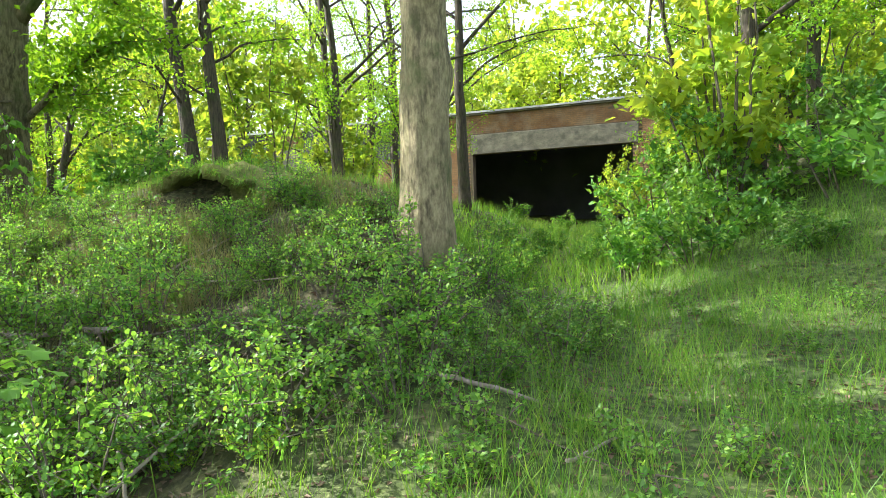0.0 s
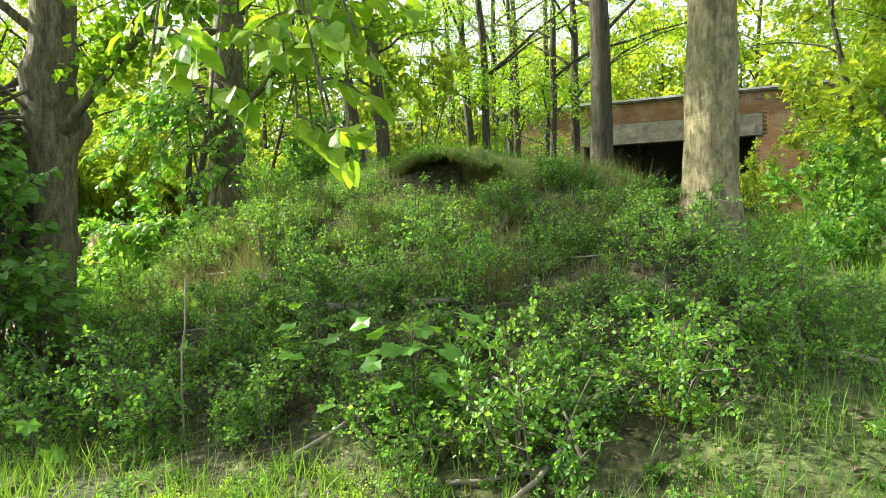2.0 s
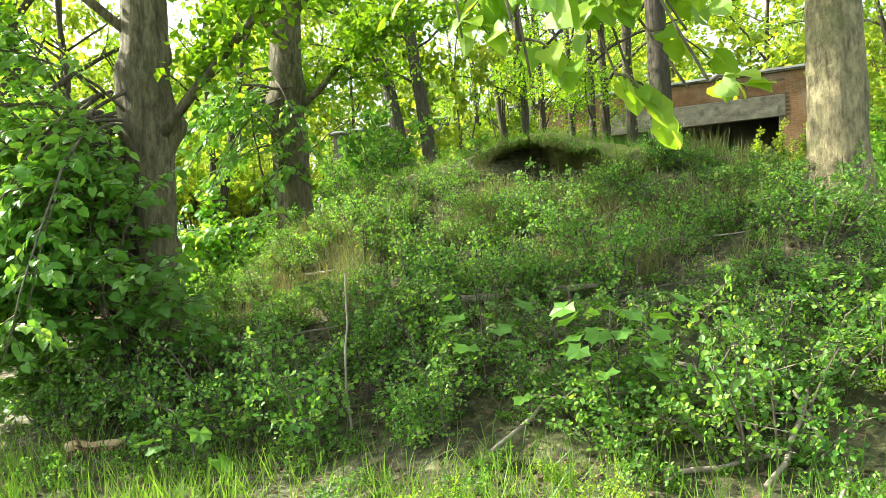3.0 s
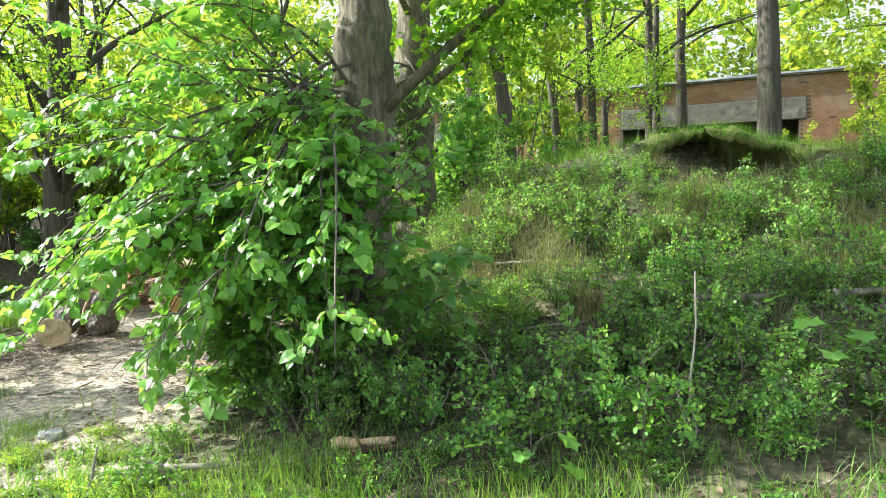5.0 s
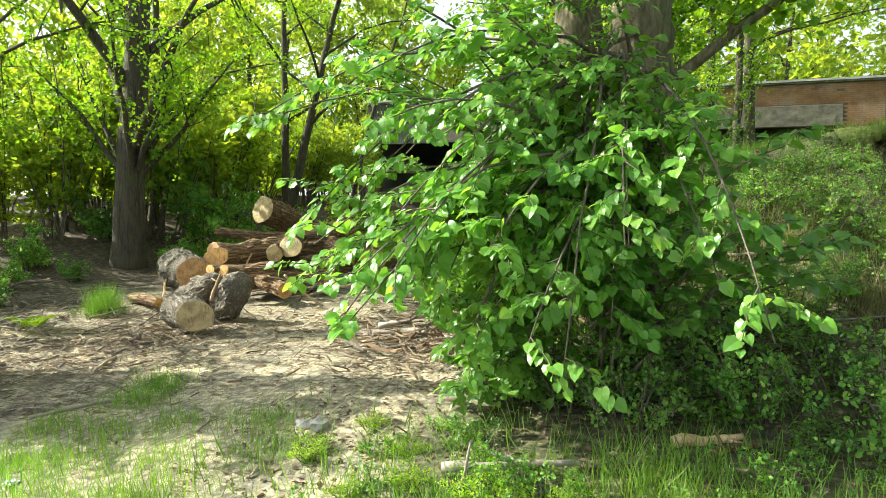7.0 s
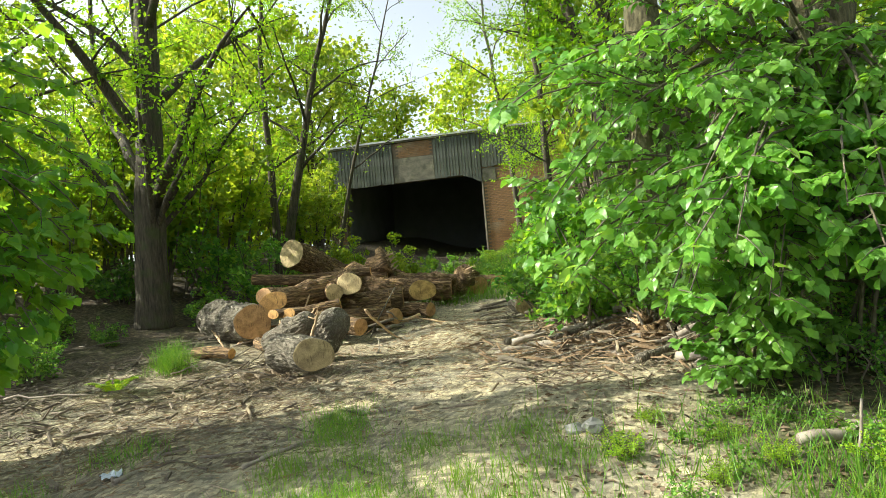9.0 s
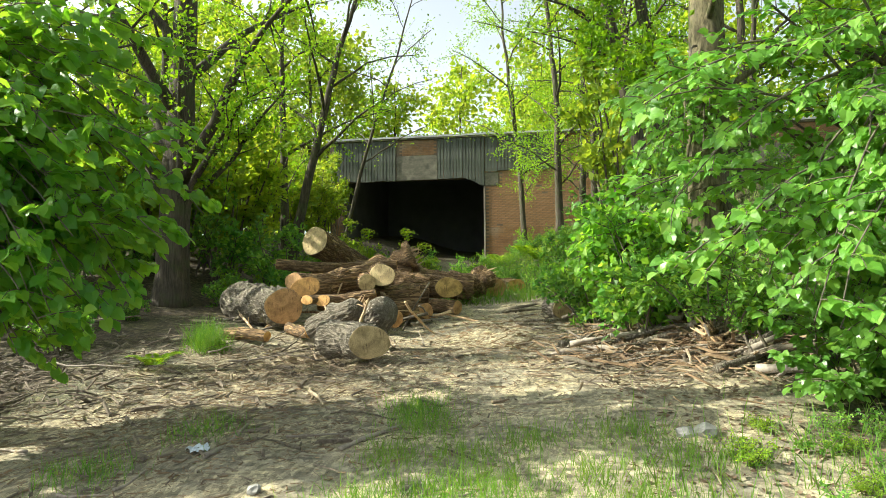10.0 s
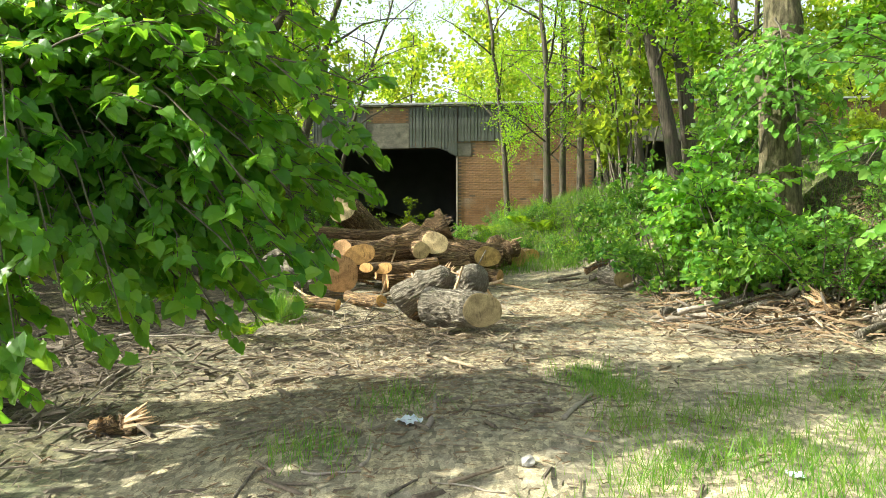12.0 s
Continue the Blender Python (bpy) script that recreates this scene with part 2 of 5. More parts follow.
def ground_mat():
    m, t, n, b, out = nodes_of("ground")
    def attr(a):
        k = n.new("ShaderNodeAttribute")
        k.attribute_name = a
        return k.outputs["Fac"]
    f1, f2, f3 = noise_tex(t, 1.4, 5), noise_tex(t, 14.0, 5), noise_tex(t, 90.0, 3)
    soil = ramp(t, f2, [(0.3, (0.035, 0.027, 0.018)), (0.55, (0.085, 0.062, 0.040)), (0.75, (0.16, 0.125, 0.085))])
    dust = ramp(t, f3, [(0.25, (0.17, 0.145, 0.095)), (0.5, (0.365, 0.32, 0.215)), (0.75, (0.55, 0.50, 0.37))])
    grey = ramp(t, f2, [(0.3, (0.125, 0.112, 0.082)), (0.7, (0.305, 0.285, 0.22))])
    dust = mixc(t, ramp(t, f1, [(0.42, (0, 0, 0)), (0.6, (0.85, 0.85, 0.85))]), dust, grey)
    green = ramp(t, f2, [(0.3, (0.035, 0.07, 0.012)), (0.7, (0.10, 0.16, 0.03))])
    mt = n.new("ShaderNodeMath")
    mt.operation, mt.use_clamp = "MULTIPLY_ADD", True
    t.links.new(f1, mt.inputs[0])
    mt.inputs[1].default_value = 0.9
    ad = n.new("ShaderNodeMath")
    ad.operation = "SUBTRACT"
    t.links.new(attr("green"), ad.inputs[0])
    ad.inputs[1].default_value = 0.45
    t.links.new(ad.outputs[0], mt.inputs[2])
    c = mixc(t, mt.outputs[0], soil, green)
    sd = n.new("ShaderNodeMath")
    sd.operation, sd.use_clamp = "MULTIPLY_ADD", True
    t.links.new(f2, sd.inputs[0])
    sd.inputs[1].default_value = 0.8
    a2 = n.new("ShaderNodeMath")
    a2.operation = "SUBTRACT"
    t.links.new(attr("sawdust"), a2.inputs[0])
    a2.inputs[1].default_value = 0.4
    t.links.new(a2.outputs[0], sd.inputs[2])
    c = mixc(t, sd.outputs[0], c, dust)
    def specks(scale, stretch):
        tc = n.new("ShaderNodeTexCoord")
        mp = n.new("ShaderNodeMapping")
        mp.inputs["Scale"].default_value = stretch
        vo = n.new("ShaderNodeTexVoronoi")
        vo.inputs["Scale"].default_value = scale
        t.links.new(tc.outputs["Object"], mp.inputs[0])
        t.links.new(mp.outputs[0], vo.inputs["Vector"])
        sp = n.new("ShaderNodeSeparateColor")
        t.links.new(vo.outputs["Color"], sp.inputs[0])
        return sp.outputs[0]
    s1, s2 = specks(34.0, (1, 0.45, 1)), specks(22.0, (0.4, 1, 1))
    c = mixc(t, 0.75, c, ramp(t, s1, [(0.0, (0.45, 0.43, 0.40)), (0.5, (0.95, 0.93, 0.9)), (1.0, (1.55, 1.5, 1.4))]), "MULTIPLY")
    c = mixc(t, 0.6, c, ramp(t, s2, [(0.0, (0.5, 0.47, 0.44)), (0.55, (1, 1, 1)), (1.0, (1.4, 1.33, 1.2))]), "MULTIPLY")
    t.links.new(c, b.inputs["Base Color"])
    b.inputs["Roughness"].default_value = 0.95
    h = mixc(t, 0.5, mixc(t, 0.5, f2, f3), mixc(t, 0.5, s1, s2))
    bump(t, b, h, 0.8, 0.03)
    return m


GROUND = ground_mat()


# ---- geometry helpers ----
def mesh_np(name, V, faces, mat, smooth=False):
    """A mesh from arrays: V (n, 3); faces: one (m, 3) or (m, 4) array or a list of such arrays."""
    me = bpy.data.meshes.new(name)
    if not isinstance(faces, list):
        faces = [faces]
    faces = [np.asarray(f, np.int32) for f in faces if len(f)]
    V = np.asarray(V, np.float32)
    me.vertices.add(len(V))
    me.vertices.foreach_set("co", V.ravel())
    tot = np.concatenate([np.full(len(f), f.shape[1], np.int32) for f in faces])
    idx = np.concatenate([f.ravel() for f in faces])
    me.loops.add(len(idx))
    me.loops.foreach_set("vertex_index", idx)
    me.polygons.add(len(tot))
    me.polygons.foreach_set("loop_start", np.concatenate([[0], np.cumsum(tot)[:-1]]).astype(np.int32))
    me.polygons.foreach_set("loop_total", tot)
    me.polygons.foreach_set("use_smooth", np.full(len(tot), smooth))
    me.update(calc_edges=True)
    me.materials.append(mat)
    return me


def part(name, me, parent, label=""):
    ob = new(name, me)
    ob.parent = parent
    if label:
        ob["label"] = label
    return ob


def thing(name, m, label, category, group="", kind=""):
    ob = new(name)
    ob.empty_display_size = 0.1
    ob.matrix_world = m
    ob.matrix_basis = m
    return tagged(ob, label, category, group, kind)


class Geo:
    """Collects vertices and faces."""
    def __init__(self):
        self.v, self.q, self.t, self.n = [], [], [], 0

    def add(self, V, quads=None, tris=None):
        V = np.asarray(V, float).reshape(-1, 3)
        if quads is not None and len(quads):
            self.q.append(np.asarray(quads) + self.n)
        if tris is not None and len(tris):
            self.t.append(np.asarray(tris) + self.n)
        self.v.append(V)
        self.n += len(V)

    def mesh(self, name, mat, smooth=False):
        f = []
        if self.q:
            f.append(np.concatenate(self.q))
        if self.t:
            f.append(np.concatenate(self.t))
        return mesh_np(name, np.concatenate(self.v), f, mat, smooth)


def unit(a):
    return a / np.maximum(np.linalg.norm(a, axis=-1, keepdims=True), 1e-9)


def tube(P, R, sides=6, rough=0.0, rng=None, bulges=(), caps=True):
    """A tapered tube along the points P with radii R; bulges: (fraction along, angle, size, width)."""
    P, R = np.asarray(P, float), np.asarray(R, float)
    T = unit(np.gradient(P, axis=0))
    up = np.array([0.0, 0, 1]) if abs(T[0][2]) < 0.9 else np.array([1.0, 0, 0])
    X = unit(np.cross(T, up))
    Y = np.cross(T, X)
    a = np.arange(sides) * 2 * math.pi / sides
    rad = R[:, None] * np.ones((1, sides))
    if rough and rng is not None:
        ph = rng.uniform(0, 6.28, 6)
        s = np.linspace(0, 1, len(P))[:, None]
        rad = rad * (1 + rough * (np.sin(2 * a + ph[0] + 4 * s) * 0.5 + np.sin(3 * a + ph[1] - 7 * s) * 0.35 + np.sin(5 * a + ph[2] + 13 * s) * 0.25 + np.sin(31 * s + a + ph[3]) * 0.3))
    for f, ang, size, width in bulges:
        s = np.linspace(0, 1, len(P))[:, None]
        d = np.angle(np.exp(1j * (a - ang)))[None, :]
        rad = rad + size * np.exp(-((s - f) / width) ** 2 - (d / 0.75) ** 2)
    V = P[:, None, :] + rad[..., None] * (np.cos(a)[None, :, None] * X[:, None, :] + np.sin(a)[None, :, None] * Y[:, None, :])
    n = len(P)
    i, j = np.meshgrid(np.arange(n - 1), np.arange(sides), indexing="ij")
    k = (j + 1) % sides
    Q = np.stack([i * sides + j, i * sides + k, (i + 1) * sides + k, (i + 1) * sides + j], -1).reshape(-1, 4)
    V = V.reshape(-1, 3)
    tri = []
    if caps:
        V = np.concatenate([V, P[:1], P[-1:]])
        b = n * sides
        for s_ in range(sides):
            tri.append((s_, b, (s_ + 1) % sides))
            tri.append(((n - 1) * sides + (s_ + 1) % sides, b + 1, (n - 1) * sides + s_))
    return V, Q, np.array(tri, int).reshape(-1, 3)


LEAF_S = (np.array([(0, 0, 0), (-0.30, 0.5, 0.10), (0, 1, -0.06), (0.30, 0.5, 0.10)], float), np.array([(0, 2, 1), (0, 3, 2)]))
LEAF_R = (np.array([(0, 0, 0), (-0.38, 0.36, 0.08), (-0.33, 0.76, 0.05), (0, 1, -0.04), (0.33, 0.76, 0.05), (0.38, 0.36, 0.08)], float), np.array([(0, 2, 1), (0, 3, 2), (0, 4, 3), (0, 5, 4)]))
LEAF_L = (np.array([(0, 0.03, 0), (0, 0.55, -0.03), (0, 1.05, -0.20), (-0.36, -0.06, 0.05), (-0.50, 0.36, 0.09), (-0.30, 0.76, -0.02), (0.36, -0.06, 0.05), (0.50, 0.36, 0.09), (0.30, 0.76, -0.02)], float),
          np.array([(0, 1, 4), (0, 4, 3), (1, 2, 5), (1, 5, 4), (0, 7, 1), (0, 6, 7), (1, 8, 2), (1, 7, 8)]))
BLADE = (np.array([(-0.5, 0, 0), (0.5, 0, 0), (0.38, 0.45, 0.02), (-0.38, 0.45, 0.02), (0.0, 1.0, 0.22)], float), np.array([(0, 1, 2), (0, 2, 3), (3, 2, 4)]))


def leaves(P, D, N, S, shape=LEAF_S, W=None):
    """Copies of a leaf shape at P, along D, facing N, of size S (W: width if it differs)."""
    tv, tf = shape
    P, D, N = (np.asarray(a, float) for a in (P, D, N))
    D = unit(D)
    X = unit(np.cross(D, N))
    Z = np.cross(X, D)
    S = np.asarray(S, float)
    W = S if W is None else np.asarray(W, float)
    V = P[:, None] + (W[:, None] * tv[None, :, 0])[..., None] * X[:, None] + (S[:, None] * tv[None, :, 1])[..., None] * D[:, None] + (S[:, None] * tv[None, :, 2])[..., None] * Z[:, None]
    F = tf[None] + (np.arange(len(P)) * len(tv))[:, None, None]
    return V.reshape(-1, 3), F.reshape(-1, 3)


def jitter(rng, n, s):
    return rng.normal(0, s, (n, 3))


def bend(rng, a, b, n=6, sag=0.0, wob=0.05):
    """A slightly crooked line from a to b."""
    a, b = np.asarray(a, float), np.asarray(b, float)
    s = np.linspace(0, 1, n)[:, None]
    L = np.linalg.norm(b - a)
    w = np.cumsum(rng.normal(0, wob * L / n, (n, 3)), 0)
    w -= w[:1]
    w *= (1 - s) * 1.2
    p = a + (b - a) * s + w
    p[:, 2] += sag * 4 * (s * (1 - s))[:, 0]
    return p


# ---- terrain ----
def sm(v, a, b):
    s = np.clip((v - a) / (b - a), 0, 1)
    return s * s * (3 - 2 * s)


def height(x, y):
    """Ground height: a road falling to the left, a mound, the log clearing and two banks."""
    x, y = np.asarray(x, float), np.asarray(y, float)
    road = -0.36 + 0.043 * np.clip(x + 1.2, -16, 8)
    yy = np.clip(y, 0, 40)
    z = road + (0.064 + 0.012 * sm(x, -10, -5)) * yy + 0.10 * sm(y, -1.5, 1.5) - 0.05
    xl, xr = -10.7 - 0.10 * (yy - 6) + 0.95 * (1 - sm(yy, 5.8, 9.0)), -2.9 - 0.34 * np.clip(yy - 5, -5, 9)
    w = sm(y, 1.7, 6.4) * sm(x, xl - 1.3, xl + 1.7) * (1 - sm(x, xr - 1.4, xr + 1.3)) * (1 - 0.75 * sm(y, 19, 26))
    top = 1.72 + 0.03 * (yy - 6)
    z = z + w * np.maximum(top - z, 0)
    z = z + 0.30 * np.exp(-((x + 6.3) / 1.1) ** 2 - ((y - 6.7) / 0.8) ** 2)
    z = z - 0.27 * np.exp(-((x + 5.85) / 0.62) ** 4) * sm(y, 4.8, 5.35) * (1 - sm(y, 6.05, 6.3))      # hollow under the turf lip
    z = z - 0.22 * np.exp(-((x + 8.0) / 0.45) ** 2 - ((y - 3.9) / 0.5) ** 2) - 0.2 * np.exp(-((x + 4.6) / 0.4) ** 2 - ((y - 4.4) / 0.4) ** 2)
    z = z + (1 - w) * 0.8 * sm(y, 11, 20) * sm(x, -15.2, -12.6) * (1 - sm(x, -9, -6))
    z = z + 0.22 * sm(-x, 15.6, 17.4) * sm(y, 2, 5.5)
    z = z + 1.0 * sm(-x, 17.8, 22.0) * sm(y, 2.5, 12)
    z = z + 2.0 * sm(x, -2.6, 2.2) * sm(y, 4.5, 13) * (1 - 0.6 * sm(y, 20, 26))
    z = z + 0.035 * np.sin(1.7 * x + 0.6 * y) * np.sin(1.3 * y - 0.4 * x) + 0.02 * np.sin(4.1 * x + 1.0) * np.sin(3.7 * y + 2 * np.sin(x)) + 0.010 * np.sin(9.0 * x + 3 * y) * np.sin(8.1 * y)
    return z


def hz(x, y):
    return float(height(x, y))


def clear_mask(x, y):
    """1 in the log clearing, where sawdust and chips lie."""
    e = 0.45 * np.sin(1.1 * y) + 0.3 * np.sin(2.3 * y + 1)
    xr = -10.7 + 0.5 * e - 0.7 * sm(y, 5.0, 7.5)
    return sm(x, -17.6 + e, -16.2 + e) * (1 - sm(x, xr, xr + 0.9)) * sm(y, -1.6, 0.2) * (1 - sm(y, 9.5, 14.0))


def axis_steps(lo, hi, step, far):
    core = np.arange(lo, hi + step, step)
    g = np.geomspace(step, far, 34)
    g = np.cumsum(g) * (far / np.cumsum(g)[-1])
    return np.concatenate([(lo - g)[::-1], core, hi + g])


gx, gy = axis_steps(-24, 6, 0.16, 900), axis_steps(-4.5, 27.0, 0.17, 900)
GX, GY = np.meshgrid(gx, gy, indexing="ij")
GZ = height(GX, GY)
nx, ny = GX.shape
ii, jj = np.meshgrid(np.arange(nx - 1), np.arange(ny - 1), indexing="ij")
gq = np.stack([ii * ny + jj, (ii + 1) * ny + jj, (ii + 1) * ny + jj + 1, ii * ny + jj + 1], -1).reshape(-1, 4)
gme = mesh_np("ground", np.stack([GX, GY, GZ], -1).reshape(-1, 3), gq, GROUND, True)
saw = gme.attributes.new("sawdust", "FLOAT", "POINT")
saw.data.foreach_set("value", clear_mask(GX, GY).ravel().astype(np.float32))
grn = gme.attributes.new("green", "FLOAT", "POINT")
_g = np.clip(0.35 + 0.65 * sm(GX, -4, -1.5) * (1 - sm(GY, 9, 14)) + 0.3 * (GY < 0.5) - 0.3 * sm(-GX, 16.5, 18) , 0, 1)
grn.data.foreach_set("value", _g.ravel().astype(np.float32))
tagged(new("ground", gme), "woodland ground of soil, sawdust and grass", "ground", kind="structure")


# ---- building ----
F, ROOF, TH = 27.0, 6.60, 0.40


def box_geo(g, x0, x1, y0, y1, z0, z1):
    V = [(x, y, z) for x in (x0, x1) for y in (y0, y1) for z in (z0, z1)]
    g.add(V, [(0, 1, 3, 2), (4, 6, 7, 5), (0, 4, 5, 1), (2, 3, 7, 6), (0, 2, 6, 4), (1, 5, 7, 3)])


def box_mesh(name, size, mat, bevel=0.004):
    bm = bmesh.new()
    bmesh.ops.create_cube(bm, size=1)
    bmesh.ops.scale(bm, vec=size, verts=bm.verts)
    bmesh.ops.bevel(bm, geom=bm.edges[:], offset=bevel, segments=1, affect="EDGES")
    me = bpy.data.meshes.new(name)
    bm.to_mesh(me)
    bm.free()
    me.materials.append(mat)
    return me


AX0, AX1, AZ = -22.3, -15.64, 4.64        # left bay
BX0, BX1, BZ = -9.6, -3.06, 4.87          # right bay
LEFT, RIGHT = -23.0, 12.0
house = thing("garage_building", pose(0, 0, 0), "long derelict brick building with wide dark openings", "building")
g = Geo()
for x0, x1, z0, z1 in ((LEFT, AX0, -0.5, ROOF - .1), (AX0, AX1, AZ, ROOF - .1), (AX1, BX0, -0.5, ROOF - .1), (BX0, BX1, BZ, ROOF - .1), (BX1, RIGHT, -0.5, ROOF - .1)):
    box_geo(g, x0, x1, F, F + TH, z0, z1)
wall = part("wall", g.mesh("wall", MORTAR), house, "red brick wall with pale mortar")
# inner walls and floor, their colour standing in for the shade indoors
DEPTH = 9.0
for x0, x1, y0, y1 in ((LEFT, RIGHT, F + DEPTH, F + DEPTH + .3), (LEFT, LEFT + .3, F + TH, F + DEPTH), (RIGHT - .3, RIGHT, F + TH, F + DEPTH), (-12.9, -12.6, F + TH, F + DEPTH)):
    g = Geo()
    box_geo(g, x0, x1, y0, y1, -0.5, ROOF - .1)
    part("inner_wall", g.mesh("inner_wall", BAY_SHADE), house, "inner wall with the room's shade put into its colour")
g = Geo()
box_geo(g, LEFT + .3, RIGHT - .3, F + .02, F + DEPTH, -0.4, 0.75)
part("floor_slab", g.mesh("floor_slab", BAY_SHADE), house)
g = Geo()
box_geo(g, LEFT - .15, RIGHT + .15, F - 0.12, F + DEPTH + .4, ROOF - .1, ROOF + .02)
roof = part("roof", g.mesh("roof", CONCRETE), house, "flat concrete roof slab")
rng = np.random.default_rng(3)
x = LEFT - .15
while x < RIGHT:
    w = rng.uniform(0.9, 1.4)
    a, b = rng.uniform(0, .03, 2)
    V = [(x, F - .17, ROOF - .02 - a), (x + w - .01, F - .17, ROOF - .02 - b), (x + w - .01, F - .17, ROOF + .06 - b), (x, F - .17, ROOF + .06 - a), (x + w - .01, F + 1.2, ROOF + .06), (x, F + 1.2, ROOF + .06), (x, F - .125, ROOF - .03), (x + w - .01, F - .125, ROOF - .03)]
    part("felt_sheet", mesh_np("felt_sheet", V, np.array([(0, 1, 2, 3), (3, 2, 4, 5), (0, 6, 7, 1)]), FELT), roof, "pale weathered roofing felt edge")
    x += w


def slab(name, x0, x1, z0, z1, y0, y1, mat, label="", bevel=0.01):
    ob = part(name, box_mesh(name, (x1 - x0, y1 - y0, z1 - z0), mat, bevel), house, label)
    ob.location = ((x0 + x1) / 2, (y0 + y1) / 2, (z0 + z1) / 2)
    return ob


slab("lintel", BX0 - .05, BX1 + .25, BZ - .02, 5.66, F - .035, F + .1, CONCRETE, "grey stained concrete lintel")
slab("lintel", -19.75, -17.82, AZ - .02, 5.75, F - .035, F + .1, CONCRETE, "grey concrete panel over the opening")
slab("pad_stone", AX1 - .02, AX1 + .62, 4.26, 4.86, F - .03, F + .1, CONCRETE)
slab("door_post", AX1 - .05, AX1 + .02, 0.6, 4.26, F - .05, F + .1, DEADWOOD, "pale wooden post at the opening's edge")
# weathered boards over the upper wall
rng = np.random.default_rng(5)
board_me = [box_mesh("board", (0.118 + 0.012 * k, 0.024, 1.0), BOARD, 0.004) for k in range(3)]


def boards(x0, x1, zlow, ztop, front):
    x = x0
    while x < x1 - 0.06:
        k = int(rng.integers(3))
        w = 0.118 + 0.012 * k
        lo = zlow(x) - rng.uniform(0, 0.05)
        hi = ztop - rng.uniform(0, 0.03)
        ob = part("board", board_me[k], house)
        ob.location = (x + w / 2, front - rng.uniform(0, .012), (lo + hi) / 2)
        ob.scale = (1, 1, hi - lo)
        ob.rotation_euler = (rng.normal(0, .004), rng.normal(0, .006), rng.normal(0, .02))
        x += w + rng.uniform(0.006, 0.028)


boards(-22.8, -19.78, lambda x: AZ, ROOF - .11, F - .05)
boards(-17.80, AX1 + .02, lambda x: AZ + .02 - 0.42 * max(0, (x + 16.55) / 0.9), ROOF - .11, F - .06)
boards(AX1 + .04, -12.72, lambda x: 4.93, ROOF - .11, F - .05)


# ---- logs ----
def log(name, face, direction, length, r, bark, cut, label, seed, group="felled logs in the pile", knots=0, sides=44, r2=None, skew=None):
    """A felled log: bark shell and two sawn faces; face is the middle of the near end, direction runs away from it."""
    rg = np.random.default_rng(seed)
    d = Vector(direction).normalized()
    m = Matrix.Translation(face) @ d.to_track_quat("Z", "Y").to_matrix().to_4x4()
    ob = thing(name, m, label, "log", group)
    n = max(16, int(length / .035))
    s = np.linspace(0, 1, n)
    ph = rg.uniform(0, 6.28, 4)
    P = np.stack([.02 * length * np.sin(3 * s + ph[0]), .02 * length * np.sin(4 * s + ph[1]), s * length], -1)
    P[:, :2] -= P[0, :2].copy()
    R = r * (1 + .03 * np.sin(7 * s + ph[2]) + .02 * np.sin(17 * s + ph[3])) * (1 - (0.12 if r2 is None else 1 - r2 / r) * s)
    V, Q, T = tube(P, R, sides, 0.07, rg, [(rg.uniform(.15, .9), rg.uniform(0, 6.28), r * .25, .06) for _ in range(knots)], caps=False)
    V = V.reshape(n, sides, 3)
    if skew:                                   # the near cut runs aslant: skew is its normal
        nl = np.array(m.to_3x3().inverted() @ Vector(skew).normalized())
        d0 = -(V[0] @ nl) / nl[2]
        fade = np.clip(1 - s / min(.9, 3.2 * np.abs(d0).max() / length), 0, 1)
        V[:, :, 2] += d0[None] * fade[:, None]
    if cut is bark:                            # a torn end, rounded and covered with bark
        rnd = 1 - .5 * np.clip(1 - s * length / (r * .8), 0, 1) ** 2
        V[:] = P[:, None] + (V - P[:, None]) * rnd[:, None, None]
    rim0, rim1 = V[0].copy(), V[-1].copy()
    plates = rg.normal(0, 1, (n // 4 + 2, sides))
    plates = np.repeat(plates, 4, axis=0)[:n] + .6 * rg.normal(0, 1, (n, sides))
    nz = .034 * plates
    nz[0] = nz[-1] = 0
    ax = P[:, None, :]
    V = ax + (V - ax) * (1 + nz[..., None])
    part("bark", mesh_np("bark", V.reshape(-1, 3), Q, bark, False), ob)
    for rim, c, sgn in ((rim0, P[0], -1), (rim1, P[-1], 1)):
        inner = c + (rim - c) * 0.93
        mid = c + (rim - c) * 0.5
        fv = np.concatenate([rim, inner + (0, 0, sgn * .006), mid + (0, 0, sgn * .008), [c + (0, 0, sgn * .008)]])
        fq, ft = [], []
        for a in range(sides):
            b = (a + 1) % sides
            fq += [(a, b, sides + b, sides + a), (sides + a, sides + b, 2 * sides + b, 2 * sides + a)]
            ft.append((2 * sides + a, 2 * sides + b, 3 * sides))
        if sgn < 0:
            fq, ft = [q[::-1] for q in fq], [q[::-1] for q in ft]
        part("cut_face", mesh_np("cut_face", fv, [np.array(fq), np.array(ft)], cut, False), ob, "sawn end with growth rings")
    return ob


